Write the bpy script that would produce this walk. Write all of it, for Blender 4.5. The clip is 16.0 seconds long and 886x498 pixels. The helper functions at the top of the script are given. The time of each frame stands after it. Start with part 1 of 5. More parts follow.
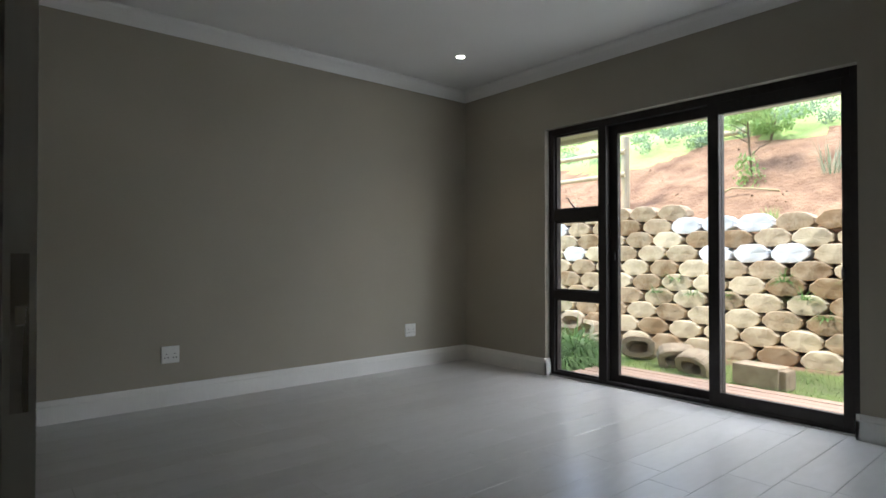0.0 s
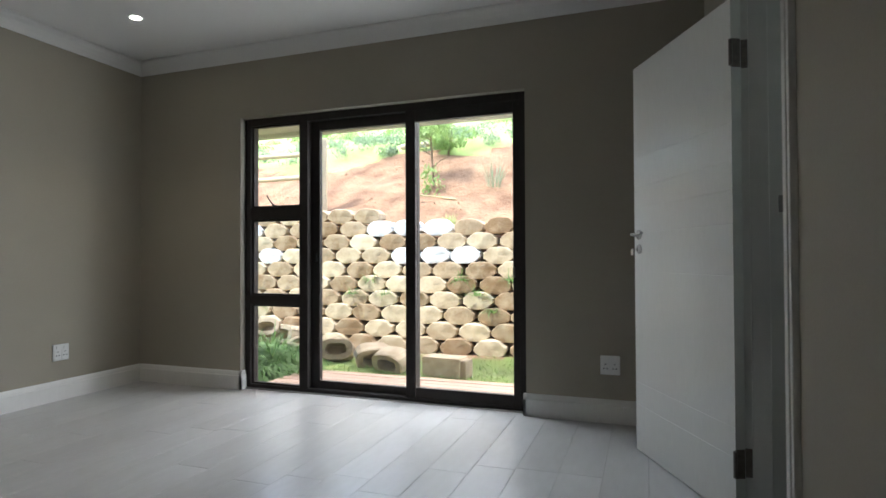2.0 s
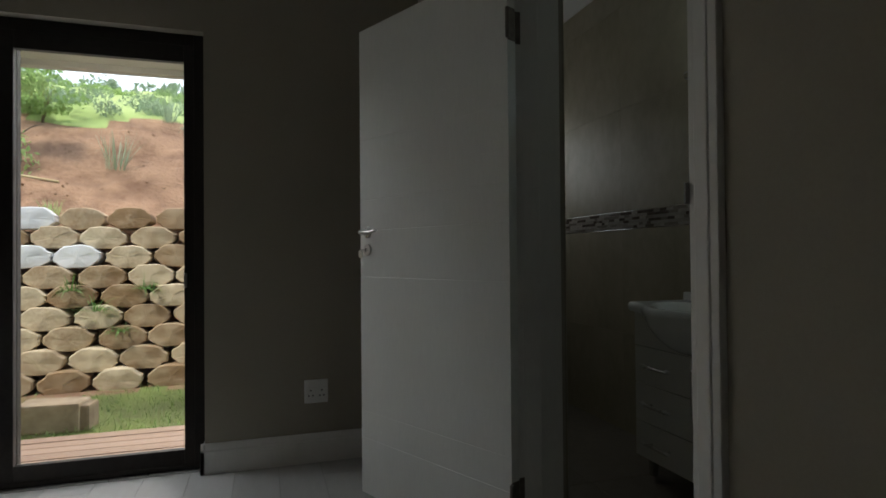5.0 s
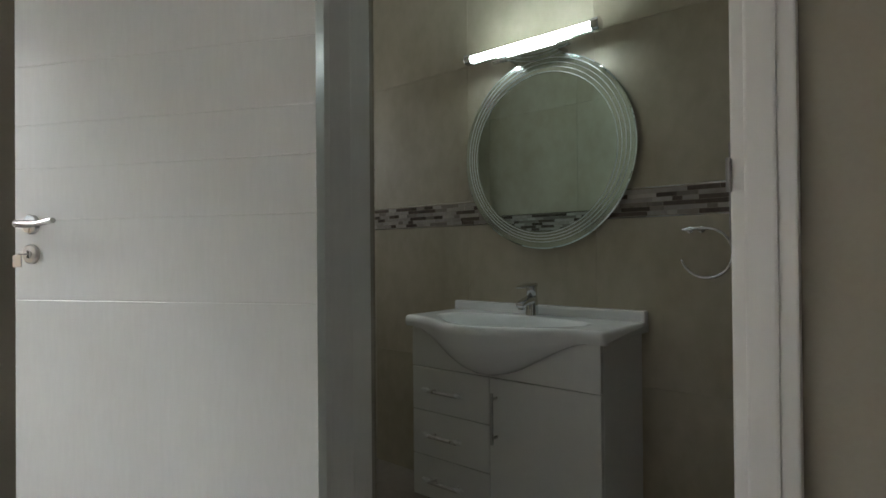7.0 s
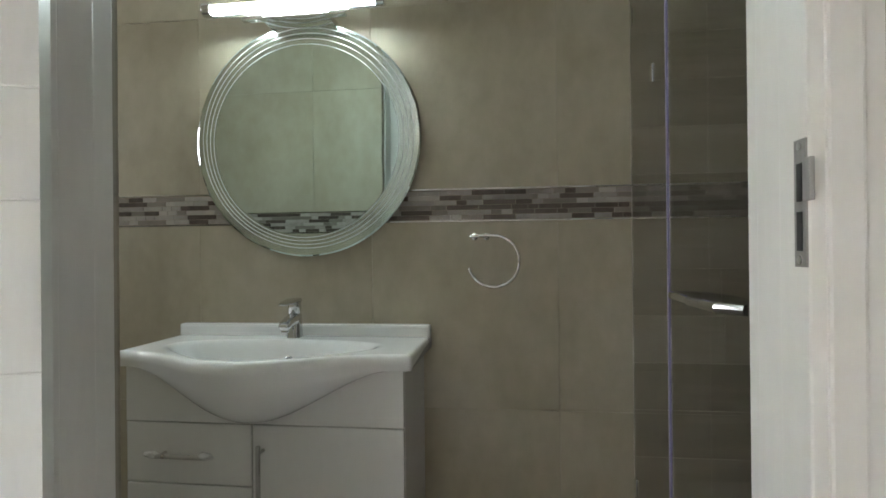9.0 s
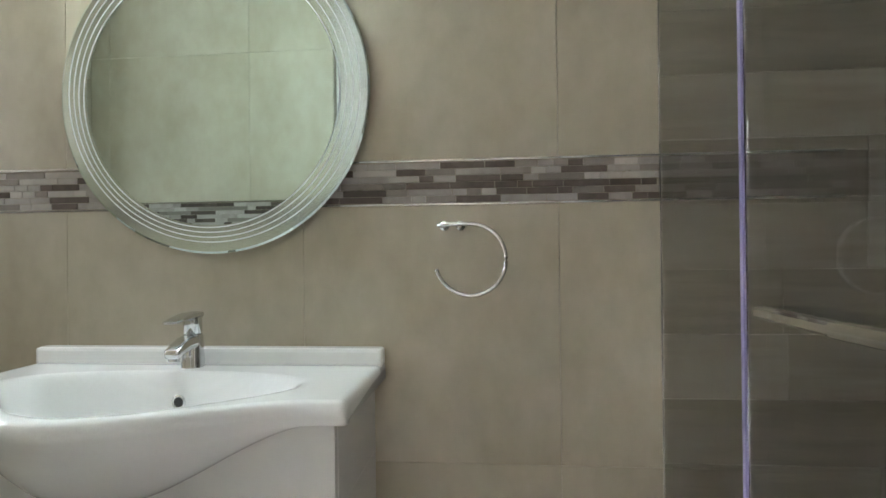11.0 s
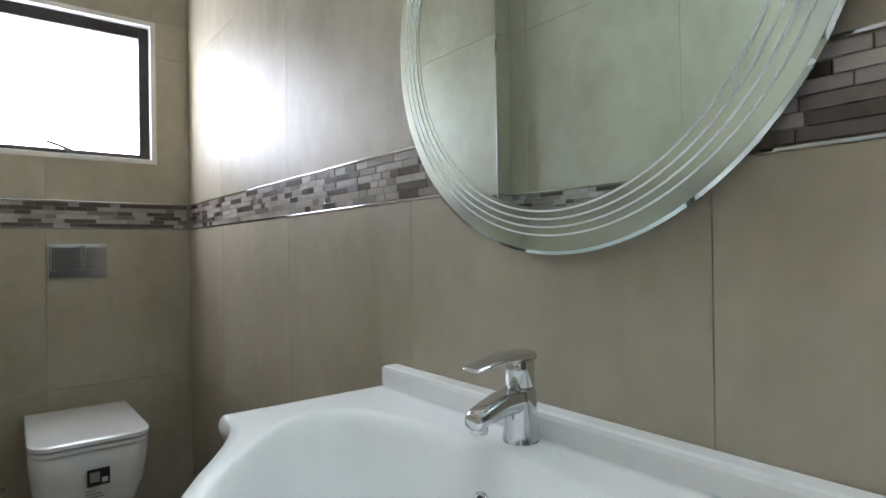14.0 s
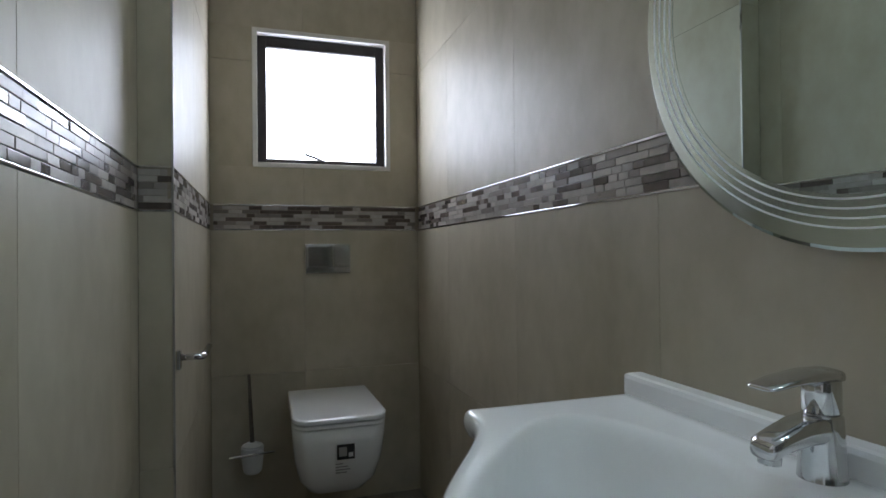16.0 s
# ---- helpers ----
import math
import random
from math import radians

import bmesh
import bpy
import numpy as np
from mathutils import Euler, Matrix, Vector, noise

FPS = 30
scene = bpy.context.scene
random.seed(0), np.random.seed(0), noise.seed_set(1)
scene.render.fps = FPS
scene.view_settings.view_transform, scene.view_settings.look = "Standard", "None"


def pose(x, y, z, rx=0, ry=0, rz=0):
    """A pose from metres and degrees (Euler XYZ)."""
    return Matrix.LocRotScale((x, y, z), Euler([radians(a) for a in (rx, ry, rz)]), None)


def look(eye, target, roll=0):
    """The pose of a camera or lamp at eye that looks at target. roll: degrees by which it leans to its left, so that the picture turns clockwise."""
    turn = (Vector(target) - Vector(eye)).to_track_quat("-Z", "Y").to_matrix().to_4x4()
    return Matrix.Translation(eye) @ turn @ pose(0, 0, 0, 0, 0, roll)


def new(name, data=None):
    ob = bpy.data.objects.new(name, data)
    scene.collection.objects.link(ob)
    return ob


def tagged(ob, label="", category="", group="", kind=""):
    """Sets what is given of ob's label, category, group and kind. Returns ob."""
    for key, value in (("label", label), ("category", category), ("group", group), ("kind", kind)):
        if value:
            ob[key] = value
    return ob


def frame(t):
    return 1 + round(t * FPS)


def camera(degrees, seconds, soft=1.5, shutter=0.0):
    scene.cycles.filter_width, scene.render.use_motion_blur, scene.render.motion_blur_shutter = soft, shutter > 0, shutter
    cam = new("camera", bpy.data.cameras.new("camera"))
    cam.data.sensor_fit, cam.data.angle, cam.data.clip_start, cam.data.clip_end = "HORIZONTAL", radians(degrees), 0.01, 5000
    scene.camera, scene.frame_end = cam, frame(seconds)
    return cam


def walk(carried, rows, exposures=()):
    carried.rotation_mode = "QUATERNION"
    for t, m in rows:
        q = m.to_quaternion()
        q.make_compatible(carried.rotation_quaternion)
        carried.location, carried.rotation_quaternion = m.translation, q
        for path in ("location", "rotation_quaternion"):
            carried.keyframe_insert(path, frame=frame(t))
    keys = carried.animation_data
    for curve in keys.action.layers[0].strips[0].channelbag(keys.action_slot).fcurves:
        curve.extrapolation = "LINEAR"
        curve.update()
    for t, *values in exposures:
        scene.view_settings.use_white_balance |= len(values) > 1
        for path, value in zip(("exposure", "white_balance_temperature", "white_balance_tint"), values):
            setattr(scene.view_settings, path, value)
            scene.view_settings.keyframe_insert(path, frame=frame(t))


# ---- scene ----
cam = camera(76.04, 16.0, soft=1.6)
PATH = [
    (0.0, pose(0.129, -0.007, 1.026, 90.68, 0.05, 50.07)),
    (0.5, pose(0.061, 0.032, 1.026, 90.68, 0.08, 42.45)),
    (1.0, pose(-0.008, 0.080, 1.022, 90.78, 0.12, 34.33)),
    (1.5, pose(-0.044, 0.130, 1.017, 90.91, 0.14, 26.81)),
    (2.0, pose(-0.071, 0.177, 1.012, 90.93, 0.23, 19.75)),
    (2.5, pose(-0.122, 0.251, 1.006, 91.00, 0.29, 14.97)),
    (3.0, pose(-0.189, 0.374, 1.003, 90.94, 0.29, 10.97)),
    (3.5, pose(-0.265, 0.485, 1.011, 90.82, 0.42, 5.44)),
    (4.0, pose(-0.369, 0.608, 1.022, 90.82, 0.42, -2.15)),
    (4.5, pose(-0.477, 0.717, 1.024, 90.85, 0.52, -11.35)),
    (5.0, pose(-0.529, 0.876, 1.028, 90.67, 0.50, -17.45)),
    (5.2, pose(-0.556, 0.930, 1.030, 90.62, 0.51, -20.62)),
    (7.5, pose(-0.484, 1.748, 1.061, 90.28, 0.53, -57.84)),
    (8.0, pose(-0.429, 1.875, 1.075, 90.13, 0.59, -66.35)),
    (8.5, pose(-0.381, 1.984, 1.080, 90.15, 0.57, -74.65)),
    (9.0, pose(-0.347, 2.048, 1.077, 90.15, 0.57, -82.45)),
    (9.5, pose(-0.293, 2.060, 1.081, 90.16, 0.63, -86.93)),
    (12.0, pose(0.534, 2.094, 1.050, 90.61, 0.72, -76.60)),
    (12.5, pose(0.690, 2.123, 1.063, 90.05, 0.62, -64.44)),
    (13.0, pose(0.780, 2.156, 1.061, 90.43, 0.50, -53.96)),
    (13.5, pose(0.816, 2.182, 1.065, 90.24, 0.60, -45.57)),
    (14.0, pose(0.823, 2.203, 1.072, 90.03, 0.80, -38.15)),
    (14.8, pose(0.808, 2.238, 1.065, 90.36, 0.65, -28.01)),
    (15.0, pose(0.802, 2.242, 1.065, 90.38, 0.61, -26.20)),
    (15.5, pose(0.791, 2.258, 1.066, 90.37, 0.62, -21.83)),
    (16.0, pose(0.784, 2.274, 1.066, 90.41, 0.59, -17.87)),
]
EXPOSURE = [(0.0, 2.2, 5980, 9), (1.5, 2.5, 6000, 9), (2.5, 2.3, 6050, 9), (3.5, 1.8, 6150, 9), (4.5, 1.3, 6380, 8), (5.2, 1.18, 6450, 8), (7.3, 3.42, 6430, 11), (8.0, 3.84, 6430, 11), (8.5, 4.08, 6430, 11), (9.7, 4.55, 6420, 12), (12.0, 5.22, 6240, 16), (13.5, 4.84, 6080, 16), (14.5, 4.54, 5980, 17), (16.0, 3.9, 5830, 16)]
walk(cam, PATH, EXPOSURE)

# ---- light ----
world = bpy.data.worlds.new("world")
scene.world = world
world.use_nodes = True
wn = world.node_tree.nodes
sky = wn.new("ShaderNodeTexSky")
sky.sky_type, sky.sun_disc = "NISHITA", False
sky.sun_elevation, sky.sun_rotation = radians(55), radians(20)
sky.air_density, sky.dust_density = 1.0, 4.0
wn["Background"].inputs["Strength"].default_value = 0.15
world.node_tree.links.new(sky.outputs[0], wn["Background"].inputs["Color"])
sun = new("sun", bpy.data.lights.new("sun", "SUN"))
sun.data.energy, sun.data.angle, sun.data.color = 2.1, radians(12), (1, 0.95, 0.88)
sun.matrix_world = look((0, 0, 10), (3.5, 3.0, 2.0))

# Two lamps added out of view outside the sliding door, to boost sky light indoors.
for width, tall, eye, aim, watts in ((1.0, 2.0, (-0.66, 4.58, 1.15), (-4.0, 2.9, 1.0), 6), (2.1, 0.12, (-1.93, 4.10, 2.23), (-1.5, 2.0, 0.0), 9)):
    opening = new("added_sky_fill", bpy.data.lights.new("added_sky_fill", "AREA"))
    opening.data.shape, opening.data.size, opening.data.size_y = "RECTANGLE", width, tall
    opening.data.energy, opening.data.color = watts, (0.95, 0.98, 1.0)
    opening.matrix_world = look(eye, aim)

# ---- plan ----
XW, YB = -4.07, 3.80           # bedroom: far side wall, sliding-door wall
XR = 0.262                     # bedroom face of the bathroom wall
XL = 0.515                     # bathroom face of that wall
XV = 1.467                     # vanity wall
YW = 4.762                     # bathroom window wall
YS = 1.698                     # shower screen
ZC, ZB = 2.650, 2.640          # bedroom and bathroom ceilings
WX0, WX1, WZ = -3.050, -0.806, 2.112   # sliding door opening
WM0, WM1 = -2.548, -2.476      # mullion between sidelight and sliding door
FX = 0.246                     # bedroom face of the bathroom door frame
JN, JF = 1.768, 2.630          # bathroom door jambs


# ---- materials ----
def material(name, base=(0.8, 0.8, 0.8), rough=0.5, metal=0.0, spec=0.5):
    m = bpy.data.materials.new(name)
    m.use_nodes = True
    b = m.node_tree.nodes["Principled BSDF"]
    b.inputs["Base Color"].default_value = (*base, 1)
    b.inputs["Roughness"].default_value = rough
    b.inputs["Metallic"].default_value = metal
    b.inputs["Specular IOR Level"].default_value = spec
    return m


def textured(name, dark, light, rough=0.5, scale=4.0, stretch=(1, 1, 1), bump=0.02, fine=60.0, metal=0.0, spec=0.5, rnd=0.0, detail=6.0, lo=0.3, hi=0.7, rough_var=0.1):
    """Base colour between two tones by large noise, fine grain on top, bump, and a random shade for each piece."""
    m = material(name, light, rough, metal, spec)
    t, b = m.node_tree, m.node_tree.nodes["Principled BSDF"]
    n, link = t.nodes.new, t.links.new
    co = n("ShaderNodeTexCoord")
    mp = n("ShaderNodeMapping")
    mp.inputs["Scale"].default_value = stretch
    link(co.outputs["Object"], mp.inputs["Vector"])
    geo = n("ShaderNodeObjectInfo")
    shift = n("ShaderNodeVectorMath")
    shift.operation = "SCALE"
    shift.inputs[0].default_value = (17, 31, 53)
    link(geo.outputs["Random"], shift.inputs["Scale"])
    link(shift.outputs["Vector"], mp.inputs["Location"])
    a = n("ShaderNodeTexNoise")
    a.inputs["Scale"].default_value, a.inputs["Detail"].default_value = scale, detail
    link(mp.outputs["Vector"], a.inputs["Vector"])
    f = n("ShaderNodeTexNoise")
    f.inputs["Scale"].default_value, f.inputs["Detail"].default_value = fine, 4
    link(mp.outputs["Vector"], f.inputs["Vector"])
    mixf = n("ShaderNodeMath")
    mixf.operation = "MULTIPLY_ADD"
    mixf.inputs[1].default_value = 0.35
    link(f.outputs["Fac"], mixf.inputs[0])
    sc = n("ShaderNodeMath")
    sc.operation = "MULTIPLY"
    sc.inputs[1].default_value = 0.65
    link(a.outputs["Fac"], sc.inputs[0])
    link(sc.outputs[0], mixf.inputs[2])
    last = mixf.outputs[0]
    if rnd:
        add = n("ShaderNodeMath")
        add.operation = "MULTIPLY_ADD"
        add.inputs[1].default_value = rnd
        link(geo.outputs["Random"], add.inputs[0])
        link(last, add.inputs[2])
        last = add.outputs[0]
        lo, hi = lo + rnd * 0.2, hi + rnd * 0.8
    ramp = n("ShaderNodeValToRGB")
    ramp.color_ramp.elements[0].position, ramp.color_ramp.elements[1].position = lo, min(hi, 1)
    ramp.color_ramp.elements[0].color, ramp.color_ramp.elements[1].color = (*dark, 1), (*light, 1)
    link(last, ramp.inputs["Fac"])
    link(ramp.outputs["Color"], b.inputs["Base Color"])
    rr = n("ShaderNodeMapRange")
    rr.inputs["To Min"].default_value, rr.inputs["To Max"].default_value = max(rough - rough_var, 0.02), min(rough + rough_var, 1)
    link(a.outputs["Fac"], rr.inputs["Value"])
    link(rr.outputs[0], b.inputs["Roughness"])
    if bump:
        bp = n("ShaderNodeBump")
        bp.inputs["Strength"].default_value, bp.inputs["Distance"].default_value = 0.5, bump
        link(mixf.outputs[0], bp.inputs["Height"])
        link(bp.outputs["Normal"], b.inputs["Normal"])
    return m


def glowing(name, colour, strength):
    m = material(name, colour, 0.4)
    b = m.node_tree.nodes["Principled BSDF"]
    b.inputs["Emission Color"].default_value = (*colour, 1)
    b.inputs["Emission Strength"].default_value = strength
    return m


def glass(name, tint=(1, 1, 1), rough=0.0):
    m = material(name, tint, rough)
    b = m.node_tree.nodes["Principled BSDF"]
    b.inputs["Transmission Weight"].default_value = 1
    b.inputs["IOR"].default_value = 1.45
    return m


M_WALL = textured("greige_paint", (0.335, 0.305, 0.245), (0.375, 0.343, 0.280), 0.62, 1.3, bump=0.0015, fine=120, spec=0.25)
M_CEIL = textured("white_ceiling_paint", (0.70, 0.69, 0.67), (0.78, 0.77, 0.75), 0.7, 1.0, bump=0.001, fine=90, spec=0.2)
M_WHITE = textured("white_enamel", (0.72, 0.71, 0.68), (0.80, 0.79, 0.76), 0.32, 3, bump=0.0008, fine=70, stretch=(1, 1, 0.2))
M_DOOR = textured("white_door_paint", (0.70, 0.70, 0.67), (0.79, 0.79, 0.76), 0.36, 2.2, bump=0.0008, fine=90, stretch=(1, 1, 0.15))
M_FLOOR = textured("grey_wood_look_porcelain", (0.43, 0.425, 0.415), (0.56, 0.555, 0.55), 0.30, 1.4, (2.0, 0.6, 1), 0.0003, 14, rnd=0.10, rough_var=0.04)
M_GROUT = textured("grey_grout", (0.30, 0.295, 0.285), (0.38, 0.37, 0.36), 0.85, 30, bump=0.001)
M_TILE = textured("beige_stone_tile", (0.355, 0.312, 0.222), (0.525, 0.480, 0.378), 0.49, 3.0, (1.2, 1.2, 0.8), 0.0006, 16, rnd=0.10, detail=8, rough_var=0.05, spec=0.55)
M_TILE_GROUT = textured("beige_grout", (0.27, 0.235, 0.185), (0.34, 0.30, 0.235), 0.85, 30, bump=0.0008)
M_SHOWER_TILE = textured("grey_wood_look_wall_tile", (0.17, 0.15, 0.12), (0.42, 0.38, 0.32), 0.35, 2.4, (0.6, 0.6, 7), 0.0008, 12, rnd=0.45)
M_BATH_FLOOR = textured("brown_grey_floor_tile", (0.17, 0.145, 0.115), (0.27, 0.24, 0.20), 0.35, 2.5, (1, 1, 1), 0.0006, 20, rnd=0.1)
M_MOSAIC_DARK = textured("dark_brown_mosaic", (0.075, 0.060, 0.050), (0.15, 0.122, 0.105), 0.2, 30, bump=0.0006, rnd=0.4)
M_MOSAIC_LIGHT = textured("taupe_mosaic", (0.29, 0.26, 0.235), (0.50, 0.46, 0.42), 0.32, spec=0.25, scale= 20, bump=0.0006, rnd=0.5)
M_MOSAIC_MID = textured("grey_taupe_mosaic", (0.19, 0.165, 0.145), (0.28, 0.25, 0.22), 0.3, spec=0.25, scale= 20, bump=0.0006, rnd=0.5)
M_CHROME = material("chrome", (0.66, 0.67, 0.68), 0.09, 1.0)
M_STEEL = textured("brushed_steel", (0.42, 0.41, 0.40), (0.56, 0.55, 0.54), 0.3, 40, (1, 1, 0.1), 0.0003, metal=1.0)
M_STRIKE = textured("dull_strike_steel", (0.26, 0.25, 0.24), (0.36, 0.35, 0.34), 0.55, 40, (1, 1, 0.1), 0.0003, metal=0.3)
M_HINGE = textured("dark_hinge_steel", (0.14, 0.12, 0.11), (0.24, 0.21, 0.19), 0.4, 40, bump=0.0003, metal=0.8)
M_BRONZE = textured("bronze_aluminium", (0.022, 0.018, 0.017), (0.036, 0.030, 0.028), 0.5, 25, bump=0.0003, spec=0.25)
M_CERAMIC = material("white_glazed_ceramic", (0.88, 0.89, 0.89), 0.08)
M_GLOSS_WHITE = textured("white_gloss_lacquer", (0.76, 0.76, 0.75), (0.80, 0.80, 0.79), 0.16, 2, bump=0.0002, fine=30)
M_PLASTIC = material("white_plastic", (0.78, 0.78, 0.76), 0.35)
M_BLACK = material("black_plastic", (0.012, 0.012, 0.013), 0.4)
M_PAPER = textured("white_paper", (0.70, 0.70, 0.68), (0.78, 0.78, 0.76), 0.8, 60, bump=0.001)
M_MIRROR = material("silver_mirror", (0.68, 0.775, 0.755), 0.012, 1.0)
M_FROST = material("frosted_mirror_band", (0.72, 0.80, 0.77), 0.16, 1.0)
M_ETCH = material("white_etched_glass", (0.78, 0.82, 0.81), 0.6)
M_FILM = material("torn_clear_film", (0.75, 0.76, 0.76), 0.25)
M_GREYINK = material("grey_print", (0.30, 0.30, 0.31), 0.6)
M_FROSTCUP = material("frosted_white_cup", (0.70, 0.70, 0.68), 0.35)
M_GLASS = glass("clear_glass", (0.97, 0.99, 0.98))
M_SHOWER_GLASS = glass("grey_shower_glass", (0.86, 0.88, 0.87))
M_SEAL = material("violet_tinted_seal", (0.20, 0.18, 0.34), 0.3)
# Window pane emits by itself; the glow replaces daylight coming through.
M_OPAL = glowing("self_glowing_frosted_glass", (0.93, 0.97, 1.0), 0.74)
M_TUBE = glowing("lit_fluorescent_tube", (0.84, 1.0, 0.98), 4.1)
M_LED = glowing("lit_led_lens", (1.0, 0.9, 0.75), 16.0)
M_DECK = textured("oiled_red_deck_timber", (0.25, 0.155, 0.105), (0.43, 0.30, 0.22), 0.55, 2, (0.6, 14, 4), 0.003, 18, rnd=0.3)
M_TREATED = textured("pale_treated_pole", (0.42, 0.33, 0.20), (0.62, 0.52, 0.36), 0.7, 3, (6, 6, 0.8), 0.004, 25)
M_BLOCK = textured("weathered_tan_concrete_block", (0.22, 0.135, 0.065), (0.58, 0.49, 0.345), 0.85, 7, bump=0.012, fine=45, rnd=0.5, detail=8, lo=0.35, hi=0.62)
M_BLOCK_OLD = textured("brown_weathered_concrete", (0.13, 0.085, 0.045), (0.52, 0.42, 0.29), 0.9, 8, bump=0.012, fine=45, rnd=0.3, detail=8)
M_BLOCK_WHITE = textured("new_pale_concrete_block", (0.52, 0.54, 0.57), (0.72, 0.73, 0.74), 0.85, 4, bump=0.008, fine=60, rnd=0.2)
M_SOIL = textured("red_soil", (0.14, 0.07, 0.035), (0.33, 0.20, 0.118), 0.95, 3.2, bump=0.22, fine=24, detail=10, lo=0.35, hi=0.65)
M_LAWN = textured("grass_ground", (0.085, 0.10, 0.025), (0.20, 0.25, 0.06), 0.95, 2.0, bump=0.05, fine=30, detail=8)
M_HILL = textured("bright_hill_grass", (0.20, 0.28, 0.07), (0.36, 0.45, 0.16), 0.95, 0.9, bump=0.08, fine=14, detail=8)
M_SOFFIT = textured("beige_eave_paint", (0.42, 0.39, 0.33), (0.50, 0.47, 0.40), 0.7, 2, bump=0.002)


def leafy(name, dark, light):
    m = textured(name, dark, light, 0.5, 9, bump=0.0, rnd=0.4)
    t, b = m.node_tree, m.node_tree.nodes["Principled BSDF"]
    thin = t.nodes.new("ShaderNodeBsdfTranslucent")
    blend = t.nodes.new("ShaderNodeMixShader")
    blend.inputs[0].default_value = 0.4
    t.links.new(b.inputs["Base Color"].links[0].from_socket, thin.inputs["Color"])
    t.links.new(b.outputs[0], blend.inputs[1])
    t.links.new(thin.outputs[0], blend.inputs[2])
    t.links.new(blend.outputs[0], t.nodes["Material Output"].inputs["Surface"])
    return m


M_LEAF = leafy("strap_leaf_green", (0.06, 0.13, 0.03), (0.16, 0.30, 0.08))
M_LEAF_PALE = leafy("pale_weed_green", (0.20, 0.32, 0.08), (0.38, 0.53, 0.20))
M_LEAF_BLUE = leafy("grey_green_leaf", (0.20, 0.28, 0.17), (0.36, 0.46, 0.32))
M_BARK = textured("brown_bark", (0.09, 0.06, 0.035), (0.20, 0.15, 0.09), 0.9, 8, (4, 4, 1), 0.01)
M_STRAW = textured("dry_straw", (0.40, 0.31, 0.15), (0.58, 0.48, 0.28), 0.8, 12, bump=0.004)


# ---- building helpers ----
def mesh_of(bm, name, mat, smooth=False):
    bm.normal_update()
    me = bpy.data.meshes.new(name)
    bm.to_mesh(me)
    bm.free()
    for m in (mat if isinstance(mat, (list, tuple)) else [mat]):
        me.materials.append(m)
    if smooth:
        for p in me.polygons:
            p.use_smooth = True
    return me


def part(name, bm, mat, parent=None, label="", smooth=False):
    ob = new(name, mesh_of(bm, name, mat, smooth))
    ob.parent = parent
    if label:
        ob["label"] = label
    return ob


def box(x0, x1, y0, y1, z0, z1, bevel=0.0, bm=None):
    """A box with softened edges, in a bmesh of its own or added to one."""
    own = bmesh.new()
    bmesh.ops.create_cube(own, size=1)
    for v in own.verts:
        v.co = Vector((x0 + (v.co.x + 0.5) * (x1 - x0), y0 + (v.co.y + 0.5) * (y1 - y0), z0 + (v.co.z + 0.5) * (z1 - z0)))
    if bevel:
        bmesh.ops.bevel(own, geom=own.edges[:], offset=bevel, segments=2, affect="EDGES", profile=0.6)
    return merge(bm, own)


def merge(bm, own):
    if bm is None:
        return own
    me = bpy.data.meshes.new("tmp")
    own.to_mesh(me)
    own.free()
    bm.from_mesh(me)
    bpy.data.meshes.remove(me)
    return bm


def rod(a, b, r, seg=16, r2=None, bm=None, bevel=0.0):
    """A round bar from a to b, tapered when r2 is given."""
    a, b = Vector(a), Vector(b)
    own = bmesh.new()
    bmesh.ops.create_cone(own, cap_ends=True, segments=seg, radius1=r, radius2=r if r2 is None else r2, depth=(b - a).length)
    if bevel:
        ring = [e for e in own.edges if len(e.link_faces) == 2 and any(len(f.verts) > 4 for f in e.link_faces)]
        bmesh.ops.bevel(own, geom=ring, offset=bevel, segments=2, affect="EDGES", profile=0.5)
    own.transform(Matrix.Translation((a + b) / 2) @ (b - a).to_track_quat("Z", "Y").to_matrix().to_4x4())
    return merge(bm, own)


def tube(points, r, seg=10, bm=None, closed=False, flat=1.0):
    """A bar swept along a line of points."""
    own = bmesh.new()
    pts = [Vector(p) for p in points]
    rings = []
    for i, p in enumerate(pts):
        d = pts[min(i + 1, len(pts) - 1)] - pts[max(i - 1, 0)]
        if closed:
            d = pts[(i + 1) % len(pts)] - pts[i - 1]
        q = d.to_track_quat("Z", "Y").to_matrix()
        rr = r(i / (len(pts) - 1)) if callable(r) else r
        rings.append([own.verts.new(p + q @ Vector((math.cos(k * 2 * math.pi / seg) * rr, math.sin(k * 2 * math.pi / seg) * rr * flat, 0))) for k in range(seg)])
    n = len(rings)
    for i in range(n if closed else n - 1):
        for k in range(seg):
            own.faces.new((rings[i][k], rings[i][(k + 1) % seg], rings[(i + 1) % n][(k + 1) % seg], rings[(i + 1) % n][k]))
    if not closed:
        own.faces.new(rings[0][::-1])
        own.faces.new(rings[-1])
    bmesh.ops.recalc_face_normals(own, faces=own.faces[:])
    return merge(bm, own)


def prism(profile, a, b, axis):
    """A profile of (out, up) swept from a to b along axis 'x' or 'y'; out is the other horizontal axis."""
    own = bmesh.new()
    ends = []
    for s in (a, b):
        ends.append([own.verts.new((s, o, u) if axis == "x" else (o, s, u)) for o, u in profile])
    n = len(profile)
    for i in range(n):
        own.faces.new((ends[0][i], ends[0][(i + 1) % n], ends[1][(i + 1) % n], ends[1][i]))
    own.faces.new(ends[0][::-1])
    own.faces.new(ends[1])
    bmesh.ops.recalc_face_normals(own, faces=own.faces[:])
    return own


